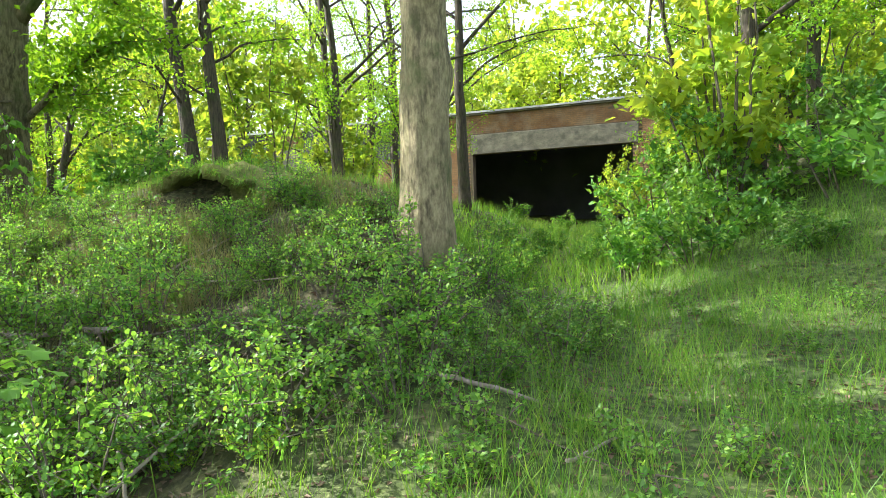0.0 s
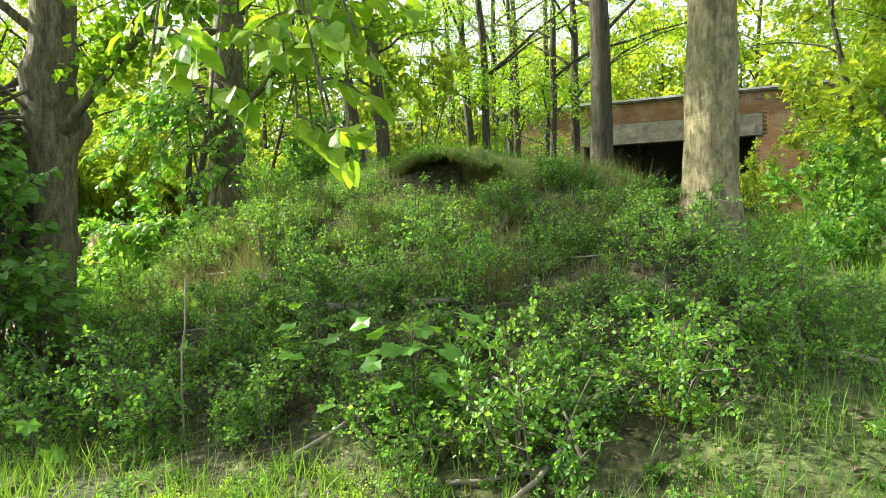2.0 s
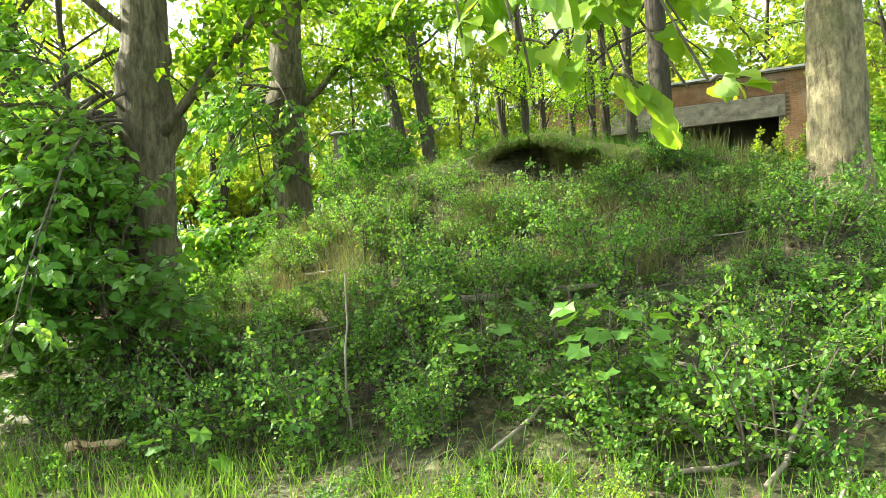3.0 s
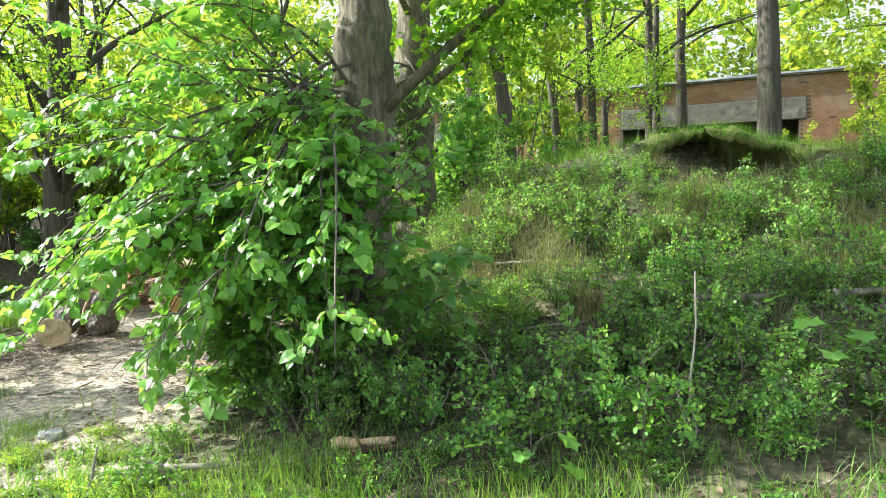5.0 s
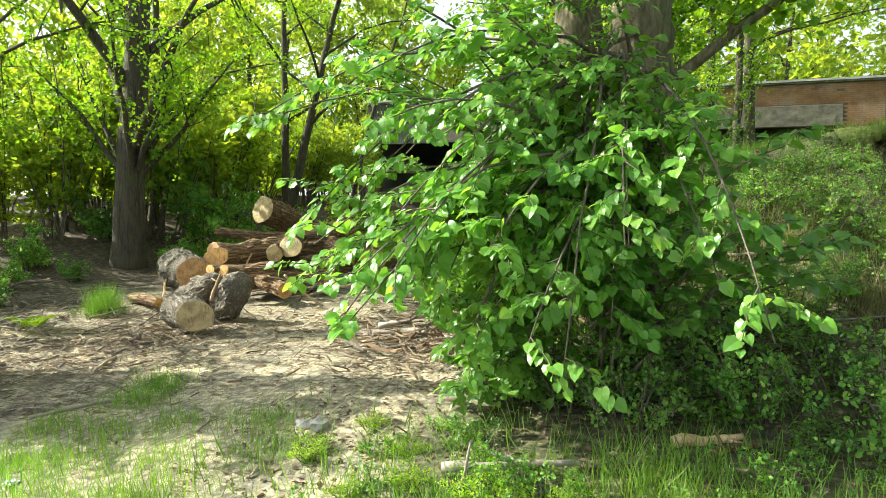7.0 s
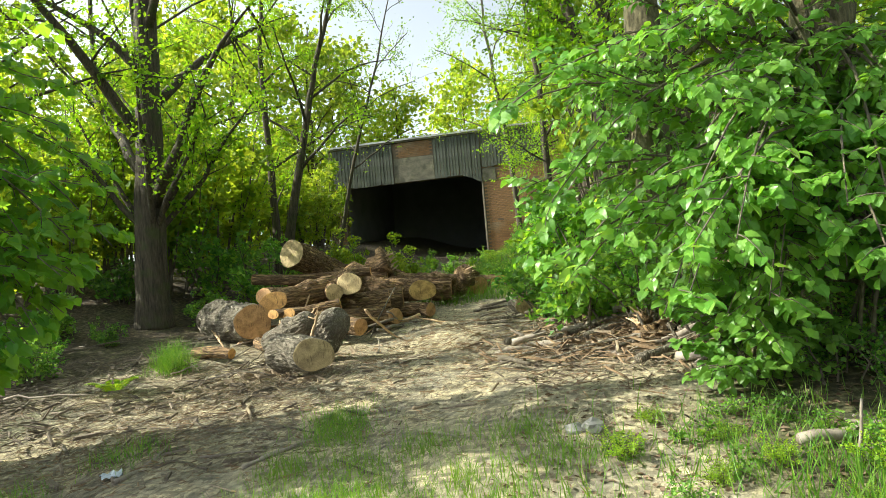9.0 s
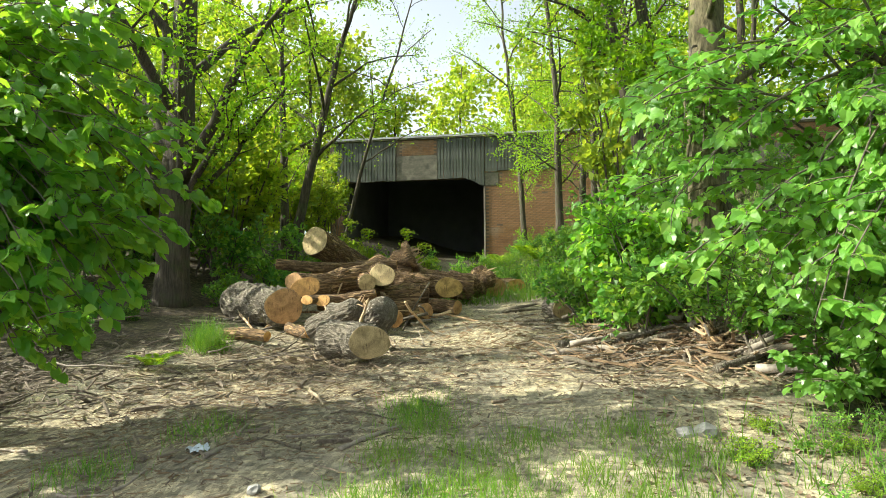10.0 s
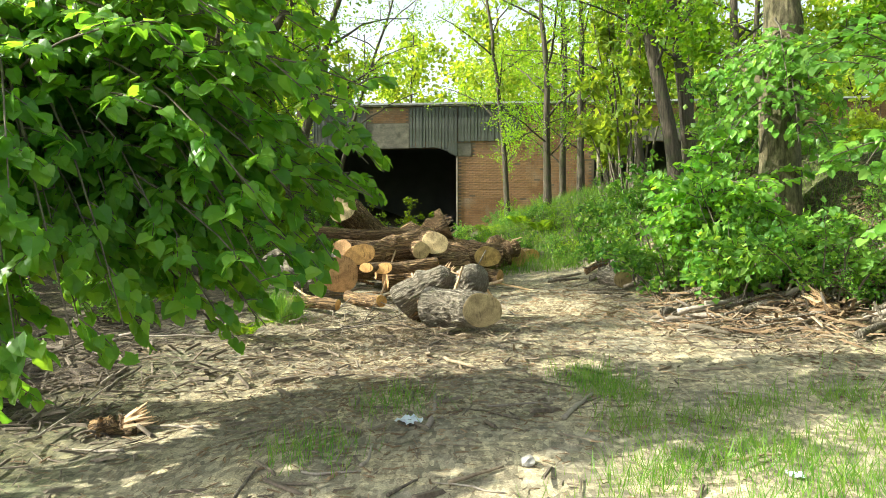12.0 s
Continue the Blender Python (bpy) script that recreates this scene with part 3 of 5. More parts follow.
PILE = [   # middle of the sawn end, direction, length, radius, far radius, bark, cut, slant of the cut, knots, label
    ((-13.95, 4.0, -.29), (-.83, .55, -.02), .74, .185, .215, BARK_LOG, CUT_OLD, (.40, -.90, .12), 1, "short grey-barked log lying before the pile"),
    ((-16.12, 6.60, -.04), (-.78, .62, .04), 1.75, .27, .37, BARK_LOG, CUT_BROWN, (.42, -.90, 0), 1, "thick rough-barked log with a brown sawn end"),
    ((-16.77, 9.46, 1.09), (.20, .95, -.22), 2.3, .29, .24, BARK_BROWN, CUT_PALE, None, 0, "big log on top of the pile, pale sawn end"),
    ((-17.08, 8.4, .63), (.96, .26, -.03), 2.2, .10, .085, BARK_BROWN, CUT_ORANGE, None, 0, "long thin brown log across the pile"),
    ((-15.88, 6.85, .24), (.75, .65, .10), 1.4, .15, .19, BARK_BROWN, CUT_ORANGE, (.05, -1, 0), 2, "brown log in the pile, orange sawn end"),
    ((-16.25, 7.25, .33), (.82, .56, .04), 1.3, .14, .16, BARK_BROWN, CUT_BROWN, (-.3, -.95, 0), 2, "gnarled brown log lying in the pile"),
    ((-14.78, 7.40, .42), (-.50, .86, .0), 1.0, .185, .20, BARK_BROWN, CUT_PALE, (.10, -.95, .3), 2, "thick log in the pile, pale split end"),
    ((-14.98, 7.22, .30), (-.55, .83, .02), .9, .135, .16, BARK_BROWN, CUT_PALE, (.35, -.9, -.2), 1, "torn log end with pale wood"),
    ((-13.98, 8.97, .17), (-.90, .42, .10), 1.7, .19, .27, BARK_BROWN, CUT_YELLOW, (.35, -.93, 0), 2, "thick log with a round yellow sawn end"),
    ((-15.70, 6.47, .06), (.93, .36, .06), .75, .072, .075, BARK_BROWN, CUT_ORANGE, (-.3, -.95, 0), 0, "thin log with an orange sawn end"),
    ((-15.44, 6.46, .05), (.93, .36, .10), .8, .082, .085, BARK_BROWN, CUT_ORANGE, (-.25, -.97, 0), 0, "thin log with an orange sawn end"),
    ((-13.03, 12.36, .11), (-.97, .22, .0), 1.5, .155, .17, BARK_BROWN, CUT_ORANGE, (.5, -.8, 0), 2, "dark log at the end of the pile"),
    ((-13.35, 11.3, .10), (-.93, .36, .06), 1.8, .19, .22, BARK_BROWN, CUT_BROWN, (.5, -.7, 0), 3, "dark log at the end of the pile"),
    ((-13.98, 4.95, .10), (-.62, .35, -.60), .72, .21, .22, BARK_LOG, BARK_LOG, None, 3, "rough grey log chunk with torn bark"),
    ((-14.36, 4.95, .06), (-.80, .18, -.50), .74, .15, .20, BARK_LOG, BARK_LOG, None, 3, "split log chunk with raw pale wood"),
    ((-14.1, 7.6, -.17), (-.75, .62, .02), 1.6, .13, .13, BARK_BROWN, CUT_BROWN, None, 0, "dark log low in the pile"),
    ((-13.75, 8.6, -.17), (-.80, .55, .02), 1.7, .12, .12, BARK_BROWN, CUT_BROWN, None, 0, "dark log low in the pile"),
    ((-14.3, 6.5, -.22), (-.85, .50, .02), 1.4, .12, .13, BARK_BROWN, CUT_BROWN, None, 0, "dark log low in the pile"),
    ((-15.5, 6.95, -.17), (.85, .5, 0), 1.4, .15, .14, BARK_BROWN, CUT_BROWN, None, 1, "dark log low in the pile"),
    ((-15.75, 7.6, .05), (.95, .3, 0), 1.5, .22, .20, BARK_BROWN, CUT_BROWN, None, 1, "dark log in the middle of the pile"),
    ((-16.6, 8.9, .30), (.95, .3, 0), 1.9, .24, .24, BARK_BROWN, CUT_BROWN, None, 1, "dark log in the middle of the pile"),
    ((-16.1, 10.0, .48), (.95, .2, -.1), 2.4, .25, .25, BARK_BROWN, CUT_BROWN, None, 1, "dark log at the back of the pile"),
    ((-16.3, 8.5, -.02), (.95, .2, 0), 2.0, .2, .2, BARK_BROWN, CUT_BROWN, None, 0, "dark log at the foot of the pile"),
    ((-15.35, 5.75, -.36), (-.7, .7, .02), .9, .085, .08, BARK_BROWN, CUT_ORANGE, None, 0, "thin log with an orange end on the ground"),
    ((-15.9, 5.55, -.40), (-.9, .3, .02), .8, .07, .09, BARK_BROWN, CUT_ORANGE, None, 1, "reddish log piece with an orange end"),
]
for k, (p0, d0, ln, r0, r1, bk, ct, sk, kn, lb) in enumerate(PILE):
    log("log", p0, d0, ln, r0, bk, ct, lb, k + 1, knots=kn, r2=r1, skew=sk)
log("log", (-11.90, 7.15, -.11), (-.35, .93, .05), .55, .15, BARK_LOG, CUT_OLD, "short log chunk beside the brushwood", 43, group="log chunks by the brushwood")


def torn_stump(name, m, r, h, label, seed):
    """A torn root end: ragged radial spikes of splintered wood over a rough body."""
    rg = np.random.default_rng(seed)
    ob = thing(name, m, label, "stump")
    n = 10
    P = np.stack([rg.normal(0, .03, n), rg.normal(0, .03, n), np.linspace(0, h, n)], -1)
    R = r * (1 + .15 * np.sin(np.linspace(0, 6, n) + seed)) * (1 + rg.normal(0, .1, n))
    V, Q, T = tube(P, R, 14, .25, rg)
    part("body", mesh_np("body", V, [Q, T], BARK_BROWN, True), ob)
    g = Geo()
    for _ in range(46):
        a, q_ = rg.uniform(0, 6.28), r * math.sqrt(rg.uniform(.1, 1)) * .85
        p = np.array([math.cos(a) * q_, math.sin(a) * q_, h * rg.uniform(.8, .98)])
        d = np.array([rg.normal(0, .25), rg.normal(0, .25), 1]) * rg.uniform(.05, .20)
        V, Q, T = tube(bend(rg, p, p + d, 3, 0, .10), np.array([.020, .014, .004]) * rg.uniform(.5, 1.1), 4)
        g.add(V, Q, T)
    part("splintered_wood", g.mesh("splintered_wood", SPLINTER), ob, "torn raw wood fibres")["kind"] = "stuff"
    return ob


torn_stump("root_stump", pose(-15.65, 9.55, .42, 0, 68, 0), .26, .95, "torn root stump on top of the pile", 1)
torn_stump("root_stump", pose(-14.85, 5.25, -.40, 0, 48, -12), .16, .62, "torn splintered log end", 2)
torn_stump("root_stump", pose(-14.1, 10.6, .0, 30, 60, 60), .22, .8, "dark gnarled root end beside the pile", 5)
torn_stump("root_stump", pose(-13.6, 12.0, -.02, 10, 40, 150), .20, .5, "dark gnarled root end beside the pile", 3)


# ---- plants ----
def shrub_mesh(seed, r, h, n_leaf, size, stems=14, shape=LEAF_S, upright=0.6, twigs=7):
    """Stems and leaves of one shrub, standing at the origin."""
    rg = np.random.default_rng(seed)
    gs = Geo()
    P, D = [], []
    for k in range(stems):
        a = rg.uniform(0, 6.28)
        rr = r * math.sqrt(rg.uniform(.02, 1))
        tip = np.array([rr * math.cos(a), rr * math.sin(a), h * rg.uniform(.45, 1.08) * (1 - .35 * (rr / r) ** 2)])
        root = np.array([tip[0] * .25, tip[1] * .25, -.06])
        p = bend(rg, root, tip, 7, .10 * h, .16)
        V, Q, T = tube(p, np.linspace(.011, .003, 7) * (h / .8) ** .5, 4)
        gs.add(V, Q, T)
        for _ in range(twigs):
            f = rg.uniform(.2, 1)
            i = f * 6
            b = p[int(min(i, 5))] + (p[int(min(i, 5)) + 1] - p[int(min(i, 5))]) * (i - int(min(i, 5)))
            dirv = unit(np.array([rg.normal(), rg.normal(), upright * rg.uniform(-.3, 1.4)]))
            e = b + dirv * r * rg.uniform(.18, .5)
            q = bend(rg, b, e, 3, 0, .10)
            V, Q, T = tube(q, np.linspace(.005, .0015, 3), 3, caps=False)
            gs.add(V, Q)
            P.append(q)
    tw = np.array(P)
    per = n_leaf // len(tw) + 1
    pts, dirs = [], []
    for q in tw:
        f = rg.uniform(.05, 1.0, per) * (len(q) - 1)
        i = np.minimum(f.astype(int), len(q) - 2)
        b = q[i] + (q[i + 1] - q[i]) * (f - i)[:, None]
        pts.append(b + rg.normal(0, size * .55, (per, 3)))
        ax = unit(q[-1] - q[0])
        dirs.append(ax * .6 + rg.normal(0, .8, (per, 3)))
    pts, dirs = np.concatenate(pts), np.concatenate(dirs)
    nrm = np.array([-.25, -.2, .9]) + rg.normal(0, .55, pts.shape)
    S = size * rg.uniform(.55, 1.25, len(pts))
    V, Fc = leaves(pts, dirs, nrm, S, shape, S * (1.0 if shape is LEAF_R else 1.3))
    return gs.mesh("branchwork", TWIG, False), V, Fc


def shrub(seed, r, h, n_leaf, size, mat, label, category="shrub", group="", name="shrub", **k):
    st, V, Fc = shrub_mesh(seed, r, h, n_leaf, size, **k)
    ob = thing(name, pose(0, 0, 0), label, category, group)
    part("branchwork", st, ob)["kind"] = "stuff"
    part("foliage", mesh_np("foliage", V, Fc, mat), ob)
    return ob


def scatter(proto, spots, rg, smin=.8, smax=1.2, sink=.03, tilt=6):
    """The first spot takes the thing itself, the rest copies."""
    first = True
    for x, y in spots:
        s = rg.uniform(smin, smax)
        m = pose(x, y, hz(x, y) - sink, rg.normal(0, tilt), rg.normal(0, tilt), rg.uniform(0, 360)) @ Matrix.Diagonal((s, s, s * rg.uniform(.85, 1.15), 1))
        if first:
            proto.matrix_world = proto.matrix_basis = m
            first = False
        else:
            copy_thing(proto, m)


def tree(x, y, h, r, seed, lean=(0, 0), crown_from=.25, limbs=9, n_leaf=6500, leaf=.075, bark=BARK_DARK, mat=LEAF_TREE, label="", group="trees on the mound", z=None, bulges=(), fork=None, spread=.32, sides=14, name="tree", low=0, clump=.30, rise=(.25, .8)):
    """A tree: tapered crooked trunk, curved limbs with branchlets and leaf clumps along them."""
    rg = np.random.default_rng(seed)
    z = hz(x, y) - .1 if z is None else z
    ob = thing(name, pose(x, y, z), label or "tall dark-barked tree with fresh green leaves", "tree", group)
    n = 22
    s = np.linspace(0, 1, n)
    P = np.stack([lean[0] * s ** 1.2, lean[1] * s ** 1.2, h * s], -1)
    w = np.cumsum(rg.normal(0, .018 * h / n * 3, (n, 2)), 0)
    P[:, :2] += (w - w[0]) * s[:, None] * 2.2
    R = r * (1 - .80 * s ** 1.1) + .28 * r * np.exp(-s * h / .35)
    fine = 130 if sides > 16 else 40
    sf = np.linspace(0, 1, fine)
    Pf = np.stack([np.interp(sf, s, P[:, k]) for k in range(3)], -1)
    V, Q, T = tube(Pf, np.interp(sf, s, R), sides, .06, rg, bulges)
    if sides > 16:                             # flutes, folds and knots of an old trunk
        body = V[:fine * sides].reshape(fine, sides, 3)
        ang, up = np.arange(sides)[None] * 2 * math.pi / sides, Pf[:, 2:3]
        rel = .05 * np.sin(5 * ang + .8 * up + seed) + .035 * np.sin(9 * ang - 1.7 * up) * np.sin(2.2 * up + seed) + .03 * np.sin(3 * ang + 6 * up) * np.sin(1.1 * up) + rg.normal(0, .012, (fine, sides))
        body += (body - Pf[:, None]) * rel[..., None]
        V[:fine * sides] = body.reshape(-1, 3)
    part("trunk", mesh_np("trunk", V, [Q, T], bark, True), ob)
    pts, dirs = [], []
    starts = [(crown_from + (.97 - crown_from) * ((k + .5) / limbs), 1) for k in range(limbs)] + [(rg.uniform(.12, crown_from), .55) for _ in range(low)]
    for k, (f, sc) in enumerate(starts):
        a = k * 2.4 + rg.uniform(-.4, .4)
        b = np.array([np.interp(f, s, P[:, j]) for j in range(3)])
        L = h * spread * (1.15 - .7 * f) * rg.uniform(.75, 1.2) * sc
        e = b + np.array([math.cos(a) * L, math.sin(a) * L, L * rg.uniform(*rise)])
        p = bend(rg, b, e, 8, .08 * L, .12)
        r0 = np.interp(f, s, R) * .5 * (1 if sc == 1 else .5)
        g = Geo()
        V, Q, T = tube(p, np.linspace(r0, .012, 8), 6)
        g.add(V, Q, T)
        for j in range(7):
            fi = rg.uniform(1.5, 7)
            i = min(int(fi), 6)
            b2 = p[i] + (p[i + 1] - p[i]) * (fi - i)
            d2 = unit(unit(p[-1] - p[0]) * .5 + rg.normal(0, .6, 3) + (0, 0, .1))
            q = bend(rg, b2, b2 + d2 * L * rg.uniform(.22, .5), 5, 0, .12)
            V, Q, T = tube(q, np.linspace(max(.006, r0 * .25), .004, 5), 3, caps=False)
            g.add(V, Q)
            for qq in q[1:]:
                pts.append(qq)
                dirs.append(d2)
        for qq in p[3:]:
            pts += [qq, qq]
            dirs += [d2, d2]
        part("limb", g.mesh("limb", bark, True), ob)
    pts, dirs = np.array(pts), np.array(dirs)
    pick = rg.integers(0, len(pts), n_leaf)
    pp = pts[pick] + rg.normal(0, clump * .55, (n_leaf, 3)) * rg.uniform(.3, 1.2, (n_leaf, 1))
    dd = dirs[pick] * .4 + rg.normal(0, .7, (n_leaf, 3)) + (0, 0, -.25)
    nn = np.array([-.2, 0, .9]) + rg.normal(0, .5, (n_leaf, 3))
    V, Fc = leaves(pp, dd, nn, leaf * rg.uniform(.6, 1.3, n_leaf), LEAF_S, leaf * 1.35 * rg.uniform(.7, 1.2, n_leaf))
    part("crown", mesh_np("crown", V, Fc, mat), ob)
    return ob


def T(x, y, h, r, seed, **k):
    return tree(x, y, h, r, seed, **k)


GM = "trees on the mound"
T(-3.33, 5.12, 13, .225, 11, lean=(.1, .3), crown_from=.42, limbs=9, bark=BARK_GREY, label="thick smooth grey-barked tree at the mound's edge", n_leaf=11000, leaf=.09, sides=28, bulges=[(.175, 3.6, .07, .006), (.215, 5.2, .05, .01), (.13, 5.4, .04, .012), (.19, 2.6, .05, .01)])
T(-5.28, 10.03, 13, .19, 12, lean=(-.3, .2), crown_from=.4, label="dark slender tree behind the mound's crest", n_leaf=5500)
T(-8.90, 2.93, 12, .245, 13, lean=(0, .1), crown_from=.28, limbs=12, low=2, bark=BARK_OLIVE, label="thick linden trunk with round burls", n_leaf=30000, leaf=.095, sides=28, bulges=[(.200, 5.6, .15, .014), (.195, 3.2, .07, .010), (.222, 4.6, .05, .008), (.235, 2.8, .08, .012), (.105, 5.7, .07, .007), (.18, 4.2, .04, .008), (.25, 5.2, .05, .01), (.215, 2.2, .05, .01)])
T(-9.90, 6.40, 13, .27, 14, lean=(-.25, .2), crown_from=.26, limbs=13, low=3, bark=BARK_OLIVE, label="thick dark tree with a burl on its trunk", n_leaf=30000, leaf=.095, sides=28, bulges=[(.19, 2.6, .13, .014), (.15, 4.4, .05, .01), (.165, 3.4, .05, .008), (.21, 5.0, .06, .012), (.23, 3.6, .06, .01)])
T(-10.2, 10.6, 13, .15, 15, lean=(-3.0, .3), crown_from=.30, low=4, label="dark tree leaning over from the mound", n_leaf=5000)
T(-9.85, 10.9, 13, .15, 16, lean=(-2.0, .2), crown_from=.30, low=4, label="dark tree leaning over from the mound", n_leaf=5000)
T(-9.9, 15.7, 11, .12, 17, lean=(-.6, 0), crown_from=.2, low=2, n_leaf=5200)
T(-11.0, 20.0, 12, .13, 18, lean=(-.4, 0), crown_from=.22, low=2, n_leaf=5200)
T(-10.1, 20.0, 12, .13, 19, lean=(-.5, .3), crown_from=.22, low=2, n_leaf=5200)
T(-7.85, 18.5, 12, .14, 20, lean=(.2, 0), crown_from=.22, low=2, limbs=10, n_leaf=5200)
T(-6.85, 17.2, 12, .16, 21, lean=(-.1, 0), crown_from=.34, n_leaf=5200)
T(-9.5, 21.4, 12, .13, 22, lean=(-.3, 0), crown_from=.22, low=2, n_leaf=5200)
T(-13.45, 21.3, 11, .11, 23, lean=(-1.0, .8), crown_from=.22, limbs=10, n_leaf=5200, low=2, label="slender tree with a thin leaning trunk before the brick wall")
T(-12.16, 19.4, 12, .13, 24, lean=(-.3, 0), crown_from=.22, low=4, limbs=11, n_leaf=7000)
T(-11.35, 22.8, 12, .14, 25, lean=(-.2, 0), crown_from=.22, low=3, n_leaf=6500)
T(-8.6, 13.4, 11, .10, 26, lean=(-.8, 0), crown_from=.22, low=2, n_leaf=5200)
T(-7.4, 14.5, 11, .09, 27, lean=(.3, 0), crown_from=.22, low=2, n_leaf=5200)
GL = "trees on the left bank"
T(-19.1, 8.2, 13, .30, 31, lean=(.5, 0), crown_from=.14, limbs=16, n_leaf=12500, leaf=.085, low=8, clump=.19, rise=(.7, 1.5), label="big dark tree with heavy low limbs beside the clearing", group=GL, spread=.27, sides=20)
T(-17.95, 1.5, 13, .24, 30, lean=(-.4, .2), crown_from=.42, limbs=12, n_leaf=2600, leaf=.10, mat=LEAF_LINDEN, clump=.16, label="linden with low leafy branches beside the clearing", group=GL, spread=.36, sides=20)
T(-20.2, 15.7, 11, .14, 32, lean=(-.1, 0), crown_from=.25, n_leaf=5500, group=GL, low=3)
T(-19.75, 15.1, 10, .15, 33, lean=(2.6, .2), crown_from=.28, limbs=10, n_leaf=5000, group=GL, label="crooked leaning tree before the dark opening")
T(-19.3, 18.0, 9, .08, 34, lean=(2.4, 0), crown_from=.35, n_leaf=500, group=GL, label="thin leaning tree with sparse leaves")
T(-21.5, 11.5, 12, .12, 35, lean=(.1, 0), crown_from=.2, n_leaf=6500, group=GL, low=3)
T(-22.5, 6.2, 12, .13, 36, lean=(-.4, 0), crown_from=.2, n_leaf=7500, leaf=.09, group=GL, low=3, clump=.16)
T(-24.5, 13.5, 12, .13, 37, lean=(.4, 0), crown_from=.2, n_leaf=6500, group=GL, low=4)
T(-22.0, 3.4, 12, .15, 38, lean=(.3, 0), crown_from=.2, n_leaf=7000, leaf=.09, group=GL, low=3, clump=.16)
T(-25.5, 8.6, 14, .16, 39, lean=(.2, 0), crown_from=.2, n_leaf=5500, leaf=.09, group=GL, low=3)
GR = "trees on the right bank"
T(.06, 13, 11, .15, 41, lean=(-.3, 0), crown_from=.22, n_leaf=6500, group=GR, low=3)
T(1.0, 13.3, 11, .13, 42, lean=(.4, 0), crown_from=.22, n_leaf=6500, group=GR, low=3)
T(-.9, 15.5, 10, .07, 43, lean=(-1.4, 0), crown_from=.22, n_leaf=2500, group=GR, low=3)
T(3.2, 12.0, 11, .14, 44, lean=(.1, 0), crown_from=.2, n_leaf=6500, group=GR, low=3)

# ---- far woods ----
rg = np.random.default_rng(77)
fars = [tree(0, 0, 13, .16, 60 + k, lean=(.4 * k - .6, .2), crown_from=.14, limbs=13, n_leaf=4000, leaf=.38, mat=LEAF_FAR, z=0, label="tall tree of the yellow-green wood behind", group="trees of the far wood", clump=1.15, low=5, spread=.30, sides=8) for k in range(4)]
spots = []
for k in range(36):
    for _ in range(50):
        if k < 18:
            p = (rg.uniform(-48, 26), rg.uniform(38, 56))
        else:
            p = (rg.uniform(-62, -40), rg.uniform(6, 44))
        if -27 < p[0] < -16 and p[1] > 37 and rg.uniform() < .8:
            continue
        if all((p[0] - q[0]) ** 2 + (p[1] - q[1]) ** 2 > 8 for q in spots):
            spots.append(p)
            break
spots += [(-13.2, 40.5), (-10.6, 42.0), (-7.6, 40.0), (-4.6, 42.5), (-15.4, 46.0), (-31.5, 33.0), (-28.0, 37.0), (-33.0, 25.0)]
for k in range(4):
    scatter(fars[k], spots[k::4], rg, .8, 1.25, .2, 2)

sap = [shrub(90 + k, 1.15, 4.4, 1700, .16, LEAF_FAR, "thin bright green thicket sapling", "sapling", "saplings of the thicket", "sapling", stems=9, upright=1.0, twigs=5) for k in range(3)]
spots = []
for k in range(76):
    for _ in range(60):
        if k < 40:
            p = (rg.uniform(-29, -20.0), rg.uniform(6.5, 25))
        elif k < 48:
            p = (rg.uniform(-31, -20.5), rg.uniform(5, 11))
        elif k < 68:
            p = (rg.uniform(-.6, 8), rg.uniform(13.5, 25.5))
        else:
            p = (rg.uniform(-23.5, -20.0), rg.uniform(17, 25.5))
        if -21.5 < p[0] and p[0] > -14.2 - .334 * (p[1] + 3.1) and p[0] < -10:
            continue
        if all((p[0] - q[0]) ** 2 + (p[1] - q[1]) ** 2 > .9 for q in spots):
            spots.append(p)
            break
spots += [(-10.6, 13.4), (-10.4, 16.8), (-20.0, 12.4), (-20.2, 10.6), (-.7, 12), (-.6, 14.5), (-.7, 17), (-.6, 10.6), (-.8, 20), (-1.0, 22.5)]
for k in range(3):
    scatter(sap[k], spots[k::3], rg, .75, 1.25, .1, 4)
for x_, y_, w in ((-16.8, 13.5, .42), (-15.9, 14.2, .46), (-15.2, 13.0, .36), (-17.6, 14.6, .5)):
    copy_thing(sap[0], pose(x_, y_, hz(x_, y_) - .05, 0, 0, 90 * w) @ Matrix.Scale(w / sap[0].scale[0], 4))

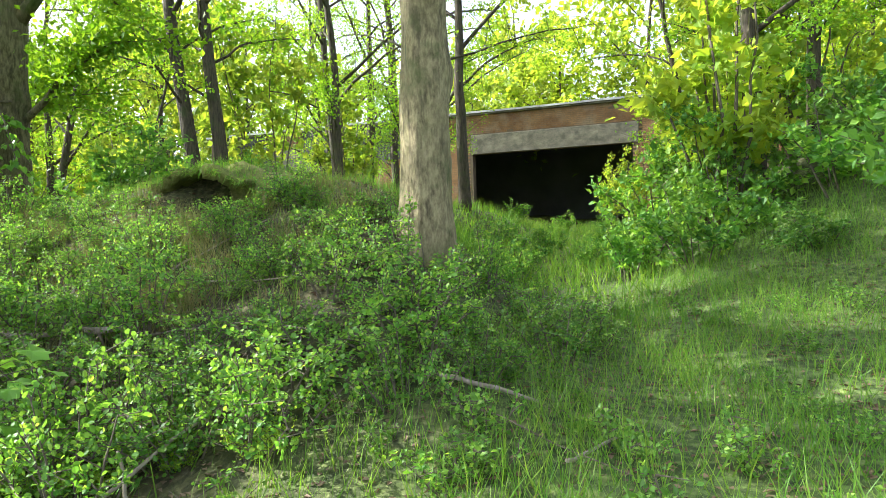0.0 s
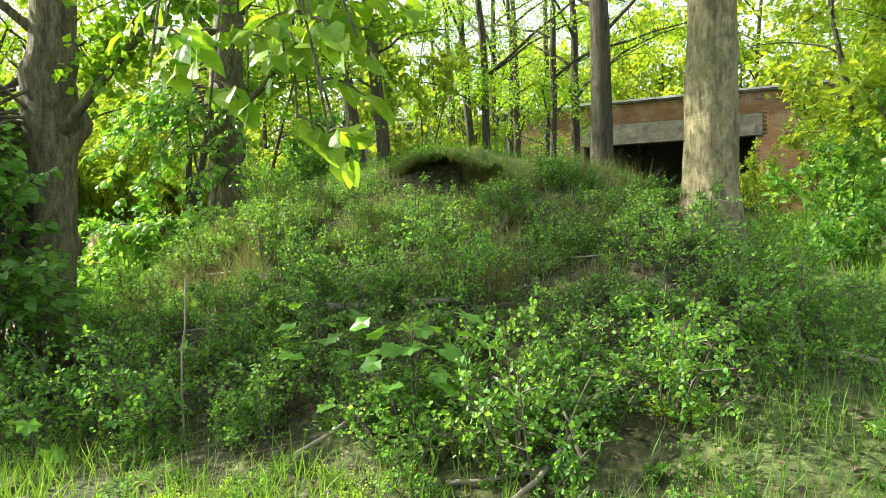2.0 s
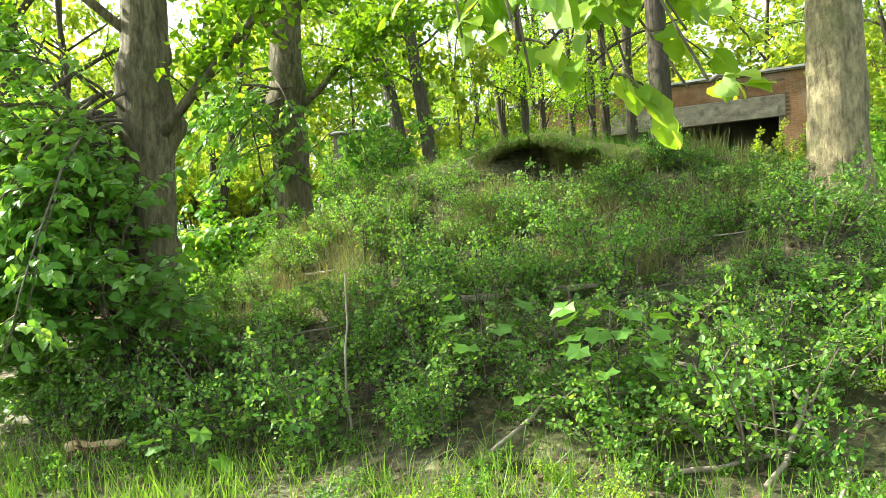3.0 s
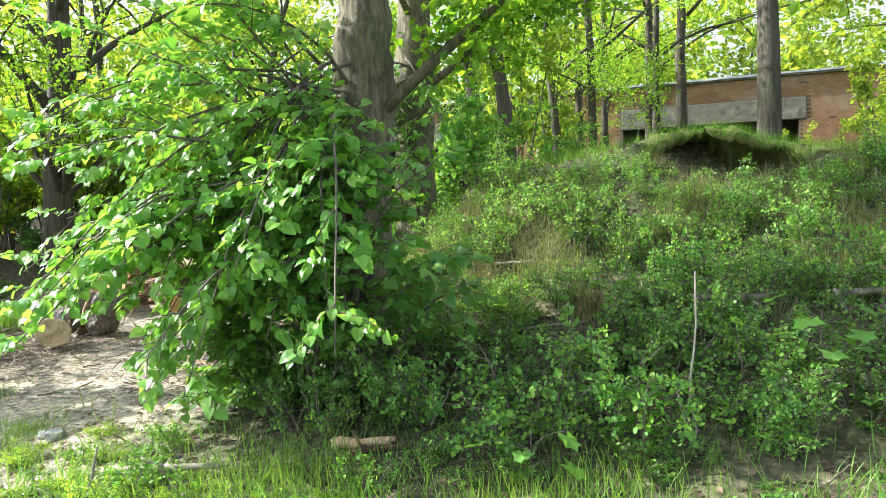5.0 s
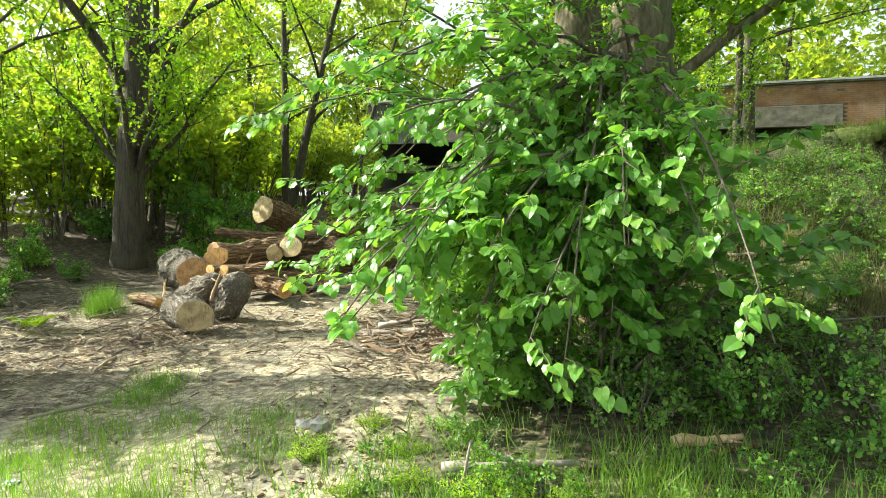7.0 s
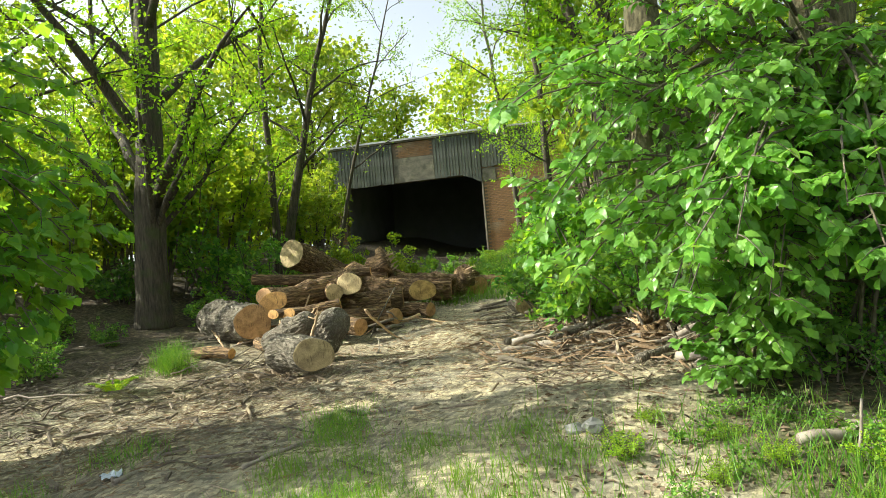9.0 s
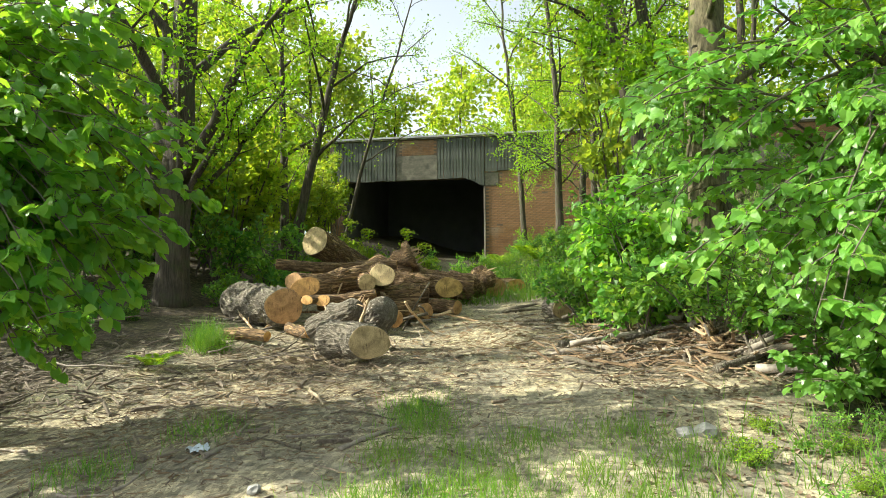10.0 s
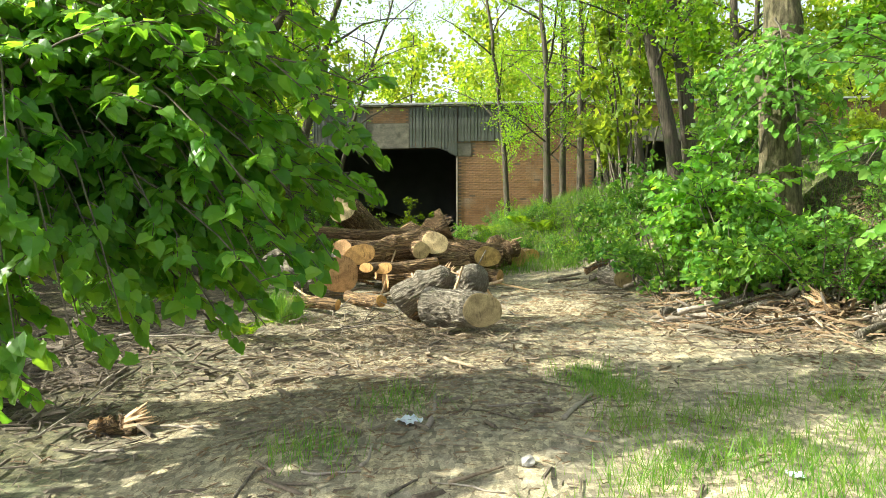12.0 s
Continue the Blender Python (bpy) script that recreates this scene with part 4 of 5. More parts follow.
for x_, y_, w in ((-2.9, 23.5, .62), (-2.4, 21.0, .55), (-3.6, 25.2, .6)):
    copy_thing(sap[1], pose(x_, y_, hz(x_, y_) - .05, 0, 0, 140 * w) @ Matrix.Scale(w / sap[1].scale[0], 4))
rg = np.random.default_rng(18)
fresh = [shrub(95 + k, .55, .75, 700, .05, (LEAF_BRIGHT, LEAF_TREE)[k], "fresh bright green herbs behind the log pile", "shrub", "herbs behind the log pile", stems=9, twigs=5) for k in range(2)]
spots = [(-18.2, 11), (-17.6, 12), (-18.5, 13.5), (-17.3, 11.2), (-19, 11.8), (-17.0, 12.6), (-16, 12.2), (-18.0, 14.8), (-17, 15.5), (-16, 15.5), (-15, 14.2), (-14, 13.5), (-14.6, 16), (-13.4, 15), (-12.8, 14), (-12.4, 13), (-13.0, 16.4), (-12.2, 15.2), (-13.9, 17.6), (-12.9, 18.4), (-15.6, 17.5), (-17, 18), (-18.6, 17.2), (-19.4, 15), (-18.4, 9.6), (-18.0, 9.9), (-12.1, 11.8), (-11.8, 13.6), (-12.4, 20), (-13.6, 21.5), (-15, 20), (-16.6, 20.5), (-18.4, 21), (-20, 20), (-13.2, 12.9), (-19.0, 10.2), (-17.8, 13.2)]
for k in range(2):
    scatter(fresh[k], spots[k::2], rg, .5, 1.05, .04, 8)

# ---- shrubs on the mound ----
rg = np.random.default_rng(8)
mound = [shrub(100 + k, .62, .78, 1550, .038, LEAF_SHRUB, "dense small-leaved green shrub on the mound", "shrub", "shrubs on the mound", shape=LEAF_R) for k in range(5)]
spots = []
for _ in range(4000):
    p = (rg.uniform(-10.2, -1.9), rg.uniform(2.0, 6.0))
    front = p[1] - 2.0
    if rg.uniform() > 1.0 - .23 * front or (p[1] > 3.5 and math.sin(2.3 * p[0] + 1.7 * p[1]) > .8):
        continue
    if p[1] > 4.7 and -8.2 < p[0] < -3.8:
        continue
    if p[0] > -3.8 and p[1] < 2.2 + .75 * (p[0] + 3.8):
        continue
    if p[0] < -9.2 and p[1] < 3.5:
        continue
    if all((p[0] - q[0]) ** 2 + (p[1] - q[1]) ** 2 > .40 ** 2 for q in spots):
        spots.append(p)
    if len(spots) > 92:
        break
spots += [(-6.75, 4.85), (-5.2, 4.8), (-7.3, 5.1), (-5.95, 4.55), (-4.7, 5.2)]
for k in range(5):
    scatter(mound[k], [s for s in spots[k::5] if s[1] < 3.6], rg, .70, 1.10, .05, 9)
    for s in spots[k::5]:
        if s[1] >= 3.6:
            w = rg.uniform(.45, .78)
            copy_thing(mound[k], pose(s[0], s[1], hz(*s) - .05, rg.normal(0, 9), rg.normal(0, 9), rg.uniform(0, 360)) @ Matrix.Scale(w / mound[k].scale[0], 4))

back = [shrub(120 + k, .9, 1.15, 1500, .085, LEAF_SHRUB, "leafy green shrub growing on the bank", "shrub", "shrubs of the banks", stems=10, twigs=5) for k in range(3)]
spots = [(-10.9, 5.2), (-11.2, 6.4), (-11.5, 7.8), (-11.8, 9.2), (-10.2, 4.4), (-1.9, 9.4), (-3.4, 8.2), (-3.9, 10.2), (-2.9, 12.2), (-4.9, 12.4), (-4.1, 14.6), (-5.6, 16.4), (-3.3, 17.5), (-4.9, 19.5), (-6.6, 22), (-3.6, 22.5), (-8.3, 23.6), (-5.4, 24.4), (-8.4, 8.9), (-10.6, 8.0), (-11.2, 10.2), (-11.0, 7.0), (-10.6, 5.3), (-11.3, 12.5),
         (-1.0, 8.8), (.2, 8.2), (1.2, 7.6), (2.2, 7.4), (3.4, 7.8), (-.6, 10.3), (.8, 9.8), (2.0, 9.4), (3.2, 9.6), (-1.5, 12.5), (-.2, 12), (1.6, 11.5), (2.8, 11), (4.4, 10.5), (-2.2, 15), (-.8, 14.5), (.9, 14.4), (2.6, 14), (4.4, 13), (-2.5, 19), (-1, 18.5), (.6, 18), (2.2, 17.5), (-12.6, 17), (-13.5, 19), (-12.2, 24), (-14, 24.5), (-15.2, 23.5),
         (-17.2, 22), (-18.6, 20.5), (-19.8, 19), (-18.3, 17), (-20.4, 21.5), (-16.2, 17.5), (-15, 16.5), (-14.2, 15), (-13.2, 13), (-12.3, 11.3), (-19.6, 11), (-20.5, 9), (-20, 13), (-21, 6), (-8.8, 11.5), (-5.9, 11.8), (-9.6, 8.4), (-18.6, 12.8)]
spots += [(-18.4, 4.6), (-19.2, 5.6), (-18.8, 6.6), (-20.2, 6.8), (-18.2, 8.6), (-19.8, 4.2), (-20.8, 5.2), (-17.9, 10.4), (-2.4, 13.4), (-2.0, 11.0)]
low_ones = [s for s in spots if (-9 < s[0] < -1.9 and s[1] > 7.5) or (s[0] < -17.5 and s[1] < 9) or (-21 < s[0] < -11.2 and s[1] > 11)]
tall_ones = [s for s in spots if s not in low_ones]
for k in range(3):
    scatter(back[k], tall_ones[k::3], rg, .75, 1.35, .05, 8)
    for s in low_ones[k::3]:
        w = rg.uniform(.45, .72) / back[k].scale[0]
        copy_thing(back[k], pose(*s, hz(*s) - .05, 0, 0, rg.uniform(0, 360)) @ Matrix.Scale(w, 4))

# bright young shrubs in the sun at the verge
young = shrub(140, .42, .46, 1700, .030, LEAF_BRIGHT, "low bright yellow-green shrub at the verge", "shrub", "low shrubs at the verge", stems=12)
spots = [(-9.4, .75), (-8.9, .45), (-9.9, .9), (-9.2, 1.2), (-8.4, .9), (-10.1, 1.4), (-6.3, .55), (-5.9, .35), (-5.3, 1.1), (-6.8, .9), (-4.6, 1.35), (-4.2, 1.1), (-8.0, .4), (-7.5, .75), (-3.6, 1.8), (-10.5, 1.7), (-9.0, .8), (-9.6, .45), (-10.2, .8), (-8.6, 1.25), (-8.1, 1.1), (-4.1, 2.3), (-3.8, 2.5), (-4.4, 2.2), (-3.3, 2.6), (-4.9, 1.7), (-10.7, 1.2), (-7.0, .5)]
scatter(young, spots, rg, .5, .88, .03, 8)

herb = [shrub(150 + k, .30, .30, 300, .034, (LEAF_SHRUB, GRASS)[k], "low green herbs and brambles at the mound's foot", "herb", "herbs along the verge", "herb", stems=5, twigs=4) for k in range(2)]
hs = [(hx, hy) for hx, hy in zip(rg.uniform(-10.6, 2.5, 92), rg.uniform(.5, 2.6, 92))]
hs += [(hx, hy) for hx, hy in zip(rg.uniform(-11.0, -8.4, 12), rg.uniform(-.2, 1.3, 12))]
hs += [(hx, hy) for hx, hy in zip(rg.uniform(-2.6, 4, 60), rg.uniform(1.8, 7.5, 60))]
hs += [(hx, hy) for hx, hy in zip(rg.uniform(-4.2, -1.2, 28), rg.uniform(1.4, 3.6, 28))]
hs += [(hx, hy) for hx, hy in zip(rg.uniform(-8.8, -3.7, 105), rg.uniform(3.5, 5.5, 105))]
for k in range(2):
    scatter(herb[k], hs[k::2], rg, .55, 1.2, .02, 8)

# ---- linden sprays ----
def spray(name, root, targets, n_per, size, label, seed, mat=LEAF_LINDEN, thick=.018, twigs=9, twig_len=.42, reach=None):
    """Low arching branches with large heart-shaped leaves hanging in layers."""
    rg = np.random.default_rng(seed)
    ob = thing(name, Matrix.Translation(root), label, "tree branch")
    pts, dirs, nrm = [], [], []
    for tg in targets:
        tg = np.asarray(tg, float) - np.asarray(root, float)
        st = np.array([rg.normal(0, .12), rg.normal(0, .12), rg.uniform(0, .25) * max(.0, tg[2])])
        if reach:
            st[2] = rg.uniform(*reach)
        p = bend(rg, st, tg, 9, .16 * np.linalg.norm(tg), .10)
        g = Geo()
        V, Q, T_ = tube(p, np.linspace(thick, .004, 9), 5)
        g.add(V, Q, T_)
        ax = unit((p[-1] - p[3])[None])[0]
        side = unit(np.cross(ax, (0, 0, 1))[None])[0]
        for j in range(twigs):
            f = 2.2 + 5.8 * (j + rg.uniform(0, 1)) / twigs
            i = min(int(f), 7)
            b = p[i] + (p[i + 1] - p[i]) * (f - i)
            sd = (1 if j % 2 else -1) * rg.uniform(.5, 1)
            d = unit((ax * rg.uniform(.5, 1) + side * sd + np.array([0, 0, rg.uniform(-.6, .35)]))[None])[0]
            L = twig_len * rg.uniform(.5, 1.2) * (1.1 - .06 * i)
            q = bend(rg, b, b + d * L, 6, .03, .10)
            V, Q, T_ = tube(q, np.linspace(.005, .0018, 6), 4, caps=False)
            g.add(V, Q)
            for m_ in range(n_per):
                u = (m_ + rg.uniform(.2, 1)) / n_per * 5
                i2 = min(int(u), 4)
                c = q[i2] + (q[i2 + 1] - q[i2]) * (u - i2)
                s2 = 1 if m_ % 2 else -1
                dd = d * .7 + np.cross(d, (0, 0, 1)) * s2 * .8 + np.array([0, 0, -.42]) + rg.normal(0, .33, 3)
                pts.append(c + unit(dd[None])[0] * .025)
                dirs.append(dd)
                nrm.append(np.array([-.2, -.38, .9]) + rg.normal(0, .36, 3))
        part("branch", g.mesh("branch", TWIG, True), ob)["kind"] = "stuff"
    pts, dirs, nrm = np.array(pts), np.array(dirs), np.array(nrm)
    V, Fc = leaves(pts, dirs, nrm, size * rg.uniform(.55, 1.2, len(pts)), LEAF_L)
    part("foliage", mesh_np("foliage", V, Fc, mat), ob, "large heart-shaped linden leaves")
    return ob


rg = np.random.default_rng(21)


def targets_in(n, cx, cy, cz, rx, ry, rz, seed):
    q = np.random.default_rng(seed)
    d = unit(q.normal(0, 1, (n, 3))) * q.uniform(.45, 1, (n, 1)) ** .5
    return d * (rx, ry, rz) + (cx, cy, cz)


spray("linden_branch", (-8.95, 2.75, 1.9), np.concatenate([targets_in(48, -10.0, 1.95, 1.6, 1.7, 1.0, 1.6, 1), targets_in(28, -9.6, 1.25, .42, 1.7, .65, .5, 2)]), 13, .078, "low linden branches with large bright leaves beside the clearing", 51, twig_len=.5, reach=(-1.6, .45))
spray("linden_branch", (-8.8, 2.5, hz(-8.8, 2.5) - .05), targets_in(18, -8.4, 2.0, .75, .8, .5, .85, 3), 9, .082, "low linden branches with large leaves round the trunk", 52)
spray("linden_shoot", (-9.7, 2.5, hz(-9.7, 2.5) - .05), targets_in(22, -9.85, 2.2, .0, .65, .45, .42, 13), 9, .075, "leafy linden shoots below the trunk", 57, thick=.009, twig_len=.3)
spray("linden_branch", (-17.85, 1.5, 2.0), np.concatenate([targets_in(38, -16.3, 1.25, 1.65, 1.9, 1.2, 1.85, 4), targets_in(32, -15.15, 1.35, 1.45, .85, .7, 1.1, 5), targets_in(20, -16.4, .2, .3, .9, .5, .6, 9), targets_in(26, -15.7, 1.3, .55, 1.2, .6, .6, 11), targets_in(26, -17.0, .5, .15, .8, .5, .7, 12), targets_in(24, -15.7, 1.0, .12, .9, .4, .35, 14)]), 11, .105, "low linden branches with large dark green leaves", 53, LEAF_SHADE, twig_len=.5, reach=(-1.6, .9))
spray("linden_branch", (-5.3, 1.5, 2.6), targets_in(12, -4.28, .42, 1.40, .50, .35, .20, 6), 8, .082, "hanging linden twig with pale green leaves over the verge", 54, LEAF_BRIGHT, .007, 7, .28)
spray("linden_branch", (-11.0, 6.3, .7), targets_in(34, -10.7, 6.0, .95, 1.1, 1.0, .9, 7), 8, .10, "leafy linden shoots at the foot of the bank", 55, LEAF_SHADE)
spray("linden_branch", (-9.95, 6.25, 2.4), targets_in(18, -10.3, 5.6, 2.2, 1.3, .9, 1.0, 8), 8, .09, "leafy low branches on the thick trunk", 56, LEAF_LINDEN, reach=(-.9, 1.2))


# ---- broad-leaved seedlings ----
def maple_leaf_mesh(s):
    a = [(-90, .12), (-60, .66), (-35, .58), (-5, .85), (22, .66), (50, .92), (70, .74), (90, 1.05), (110, .74), (130, .92), (158, .66), (185, .85), (215, .58), (240, .66)]
    V = [(0, .35 * s, 0)] + [(s * .75 * k * math.cos(radians(d)), s * (.35 + .75 * k * math.sin(radians(d))), s * .10 * k * math.cos(radians(3 * d))) for d, k in a]
    n = len(a)
    return mesh_np("leaf", V, np.array([(0, 1 + i, 1 + (i + 1) % n) for i in range(n)]), LEAF_LINDEN)


maple_leaf = maple_leaf_mesh(.12)


def seedling(x, y, h, n, seed, label):
    q = np.random.default_rng(seed)
    ob = thing("maple_seedling", pose(x, y, hz(x, y) - .03), label, "seedling", "broad-leaved seedlings")
    g = Geo()
    V, Q, T_ = tube(bend(q, (0, 0, 0), (0, -.05, h), 6, 0, .08), np.linspace(.008, .004, 6), 5)
    g.add(V, Q, T_)
    ends = []
    for k in range(n):
        a = k * 2.4
        z = h * (.55 + .45 * k / n)
        L = q.uniform(.12, .26)
        e = np.array([L * math.cos(a), L * math.sin(a) - .05, z + q.uniform(-.02, .1)])
        V, Q, T_ = tube(bend(q, (0, -.04, z - .05), e, 5, .02, .06), np.linspace(.003, .002, 5), 3, caps=False)
        g.add(V, Q)
        ends.append((e, a))
    part("stem", g.mesh("stem", TWIG, True), ob)["kind"] = "stuff"
    for e, a in ends:
        lf = part("leaf", maple_leaf, ob)
        lf.matrix_basis = Matrix.Translation(e) @ Euler((radians(q.uniform(-35, -5)), radians(q.normal(0, 14)), a - math.pi / 2)).to_matrix().to_4x4() @ Matrix.Scale(q.uniform(.7, 1.25), 4)
    return ob


seedling(-4.69, 2.20, .75, 22, 1, "broad-leaved maple seedling with bright leaves on the slope")
seedling(-7.09, 1.60, .35, 7, 2, "small broad-leaved seedling in the shade")
seedling(-5.15, 2.2, .22, 4, 3, "tiny maple seedling with yellow leaves")
seedling(-5.55, 2.5, .6, 10, 4, "broad-leaved seedling among the shrubs")


# ---- grass, litter, twigs ----
def grass(name, xs, ys, size, mat, label, seed, width=.0055):
    q = np.random.default_rng(seed)
    n = len(xs)
    P = np.stack([xs, ys, height(xs, ys) - .01], -1)
    D = np.stack([q.normal(0, .35, n), q.normal(0, .35, n), np.ones(n)], -1)
    N = np.stack([q.normal(0, 1, n), q.normal(0, 1, n), .3 * np.ones(n)], -1)
    S = size * q.uniform(.45, 1.3, n)
    V, Fc = leaves(P, D, N, S, BLADE, width * q.uniform(.6, 1.4, n))
    return tagged(new(name, mesh_np(name, V, Fc, mat)), label, "grass", kind="stuff")


def tufts(q, centres, n, r):
    c = np.asarray(centres, float)[q.integers(0, len(centres), n)]
    return c[:, 0] + q.normal(0, r, n), c[:, 1] + q.normal(0, r, n)


q = np.random.default_rng(31)
# grass strip to the right of the mound
X, Y = q.uniform(-3.4, 4.5, 42000), q.uniform(.3, 10.5, 42000)
k = (X > -3.0 + .22 * (Y - 3)) & (q.uniform(0, 1, len(X)) < .35 + .65 * np.sin(2.1 * X + np.sin(1.7 * Y)) ** 2)
grass("grass", X[k], Y[k], .30, GRASS, "green grass and weeds on the open strip", 32)
# verge along the road
X, Y = q.uniform(-11.4, 1.5, 42000), q.normal(.35, .75, 42000)
k = q.uniform(0, 1, len(X)) < (.25 + .75 * np.sin(1.9 * X + 2 * np.sin(1.3 * Y)) ** 2) * (1 - .72 * sm(-X, 8.8, 10.2))
grass("grass", X[k], Y[k] + .1, .23, GRASS, "fresh green verge grass", 33, .007)
# tufts in the clearing
c = [(-12.96, 2.2), (-12.8, 1.9), (-13.05, 2.5), (-12.4, 1.2), (-12.1, .7), (-12.7, .6), (-11.6, .9), (-11.3, .3), (-9.6, .1), (-8.4, -.1), (-7.2, 0), (-10.4, -.1), (-12.0, 1.5), (-13.0, .4), (-11.9, .2), (-16.57, 5.2), (-16.5, 5.0), (-14.5, 1.6), (-14.9, .8), (-11.0, 1.2), (-11.4, 1.7), (-12.5, -.1), (-11.8, -.3), (-13.4, -.1), (-11.2, -.2)]
c += [(-12.9, 1.2), (-12.2, .2), (-12.6, -.5), (-11.9, -.7), (-12.4, .6), (-11.5, .4), (-12.2, -1.0), (-13.1, -.6)]
X, Y = tufts(q, c, 8500, .15)
grass("grass", X, Y, .17, GRASS, "grass tufts in the sawdust clearing", 34, .0045)
X, Y = tufts(q, [(-16.57, 5.15), (-16.4, 5.0), (-16.7, 5.3)], 1100, .10)
grass("grass", X, Y, .36, GRASS, "tall bright grass tuft by the logs", 35, .005)
# crest and slope of the mound
X, Y = q.uniform(-9.5, -3.8, 20000), q.uniform(3.6, 9.0, 20000)
k = (q.uniform(0, 1, len(X)) < .2 + .8 * np.sin(1.6 * X + 1.3 * np.sin(2.2 * Y)) ** 2) & ~((X > -6.8) & (X < -4.9) & (Y > 4.9) & (Y < 6.3))
grass("grass", X[k], Y[k], .17, GRASS, "long grass on the mound's crest", 36)
X, Y = tufts(q, np.stack([q.uniform(-9.2, -3.8, 95), q.uniform(3.2, 5.6, 95)], -1), 9500, .10)
grass("dry_grass", X, Y, .30, DRY_GRASS, "drooping dry grass on the mound's slope", 37)
# passage to the right-hand opening
X, Y = q.uniform(-8.5, -1.5, 14000), q.uniform(8, 26.5, 14000)
grass("grass", X, Y, .36, GRASS, "rank grass before the dark opening", 40, .013)
# bank beside the far wall
X, Y = q.uniform(-14.5, -9.5, 12000), q.uniform(10, 24, 12000)
grass("grass", X, Y, .32, GRASS, "green grass on the bank by the brick wall", 38, .012)

# fallen leaves
n = 16000
X, Y = q.uniform(-11.5, 3.0, n), q.uniform(.6, 8.5, n)
P = np.stack([X, Y, height(X, Y) + .008], -1)
V, Fc = leaves(P, np.stack([q.normal(0, 1, n), q.normal(0, 1, n), q.normal(0, .15, n)], -1), np.array([0, 0, 1.0]) + q.normal(0, .3, (n, 3)), q.uniform(.03, .075, n), LEAF_S, q.uniform(.03, .07, n))
tagged(new("leaf_litter", mesh_np("leaf_litter", V, Fc, LITTER)), "brown fallen leaves on the slope and verge", "leaf litter", kind="stuff")


def chip_field(name, X, Y, lmin, lmax, mat, label, seed, flat=.16, lift=.0):
    """Flat irregular chips lying about on the ground."""
    q = np.random.default_rng(seed)
    n = len(X)
    L, a = q.uniform(lmin, lmax, n) * q.uniform(.3, 1, n), q.uniform(0, 6.28, n)
    W = L * q.uniform(.035, .22, n) * q.uniform(.5, 1, n)
    H = np.minimum(W * q.uniform(.25, .6, n), .03)
    base = np.stack([X, Y, height(X, Y) + H * .3 + lift * q.uniform(0, 1, n)], -1)
    tilt = q.normal(0, flat, n)
    ex = np.stack([np.cos(a) * np.cos(tilt), np.sin(a) * np.cos(tilt), np.sin(tilt)], -1)
    ey = np.stack([-np.sin(a), np.cos(a), q.normal(0, .15, n)], -1)
    ez = np.cross(ex, ey)
    c = np.array([(-1, -1, 0), (1, -.6, 0), (.8, 1, 0), (-.9, .7, 0), (-.7, -.6, 1), (.8, -.3, 1), (.6, .6, 1), (-.8, .4, 1)], float) * .5
    V = base[:, None] + (L[:, None] * c[None, :, 0])[..., None] * ex[:, None] + (W[:, None] * c[None, :, 1])[..., None] * ey[:, None] + (H[:, None] * 2 * c[None, :, 2])[..., None] * ez[:, None]
    f = np.array([(0, 3, 2, 1), (4, 5, 6, 7), (0, 1, 5, 4), (1, 2, 6, 5), (2, 3, 7, 6), (3, 0, 4, 7)])
    Fq = f[None] + (np.arange(n) * 8)[:, None, None]
    return tagged(new(name, mesh_np(name, V.reshape(-1, 3), Fq.reshape(-1, 4), mat)), label, "debris", kind="stuff")


def in_clear(n, seed, lo=.2):
    q = np.random.default_rng(seed)
    X, Y = q.uniform(-18.2, -10.0, n), q.uniform(-1.2, 12, n)
    k = (clear_mask(X, Y) > lo) & (q.uniform(0, 1, n) < .35 + .65 * np.sin(.9 * X + 1.6 * np.sin(.8 * Y)) ** 2)
    return X[k], Y[k]


X, Y = in_clear(10000, 1)
chip_field("wood_chips", X, Y, .015, .08, CHIPS, "pale wood chips on the sawdust", 2)
X, Y = in_clear(9000, 3)
chip_field("bark_debris", X, Y, .015, .085, BARKBITS, "dark bark pieces strewn over the clearing", 4)
q = np.random.default_rng(5)
X, Y = q.normal(-15.6, 1.2, 3500), q.normal(3.4, 1.4, 3500)
chip_field("bark_debris", X, Y, .025, .11, BARKBITS, "dark bark strips before the log pile", 6, .2, .02)
# real debris, strewn dark here also to stand in for dappled shadow
X, Y = q.normal(-13.7, .8, 3000), q.normal(3.0, .9, 3000)
chip_field("bark_debris", X, Y, .015, .10, BARKBITS, "mulch and bark crumbs darkening the shaded ground before the logs", 12, .2, .01)
X, Y = q.normal(-14.9, 1.3, 9000), q.normal(2.7, 1.5, 9000)
chip_field("bark_debris", X, Y, .02, .13, MULCH, "brown bark strips and mulch over the clearing", 13, .12, .012)
X, Y = q.normal(-12.7, .9, 4200), q.normal(6.0, 1.6, 4200)
chip_field("bark_debris", X, Y, .03, .16, MULCH, "brown bark strips along the track", 14, .12, .01)
X, Y = q.normal(-15.0, .9, 1800), q.normal(4.6, .7, 1800)
chip_field("wood_chips", X, Y, .05, .28, CHIPS, "splintered wood chips by the logs", 7, .25, .04)
X, Y = q.normal(-18.0, .9, 2500), q.normal(2.6, 1.6, 2500)
chip_field("bark_debris", X, Y, .08, .35, BARKBITS, "dark bark and rotten wood under the branches", 8, .25, .05)
X, Y = q.normal(-10.9, .6, 2200), q.normal(4.7, 1.2, 2200)
chip_field("bark_debris", X, Y, .04, .22, BARKBITS, "dark bark scraps in the brushwood", 10, .25, .06)
X, Y = q.normal(-10.8, .6, 1000), q.normal(4.6, 1.2, 1000)
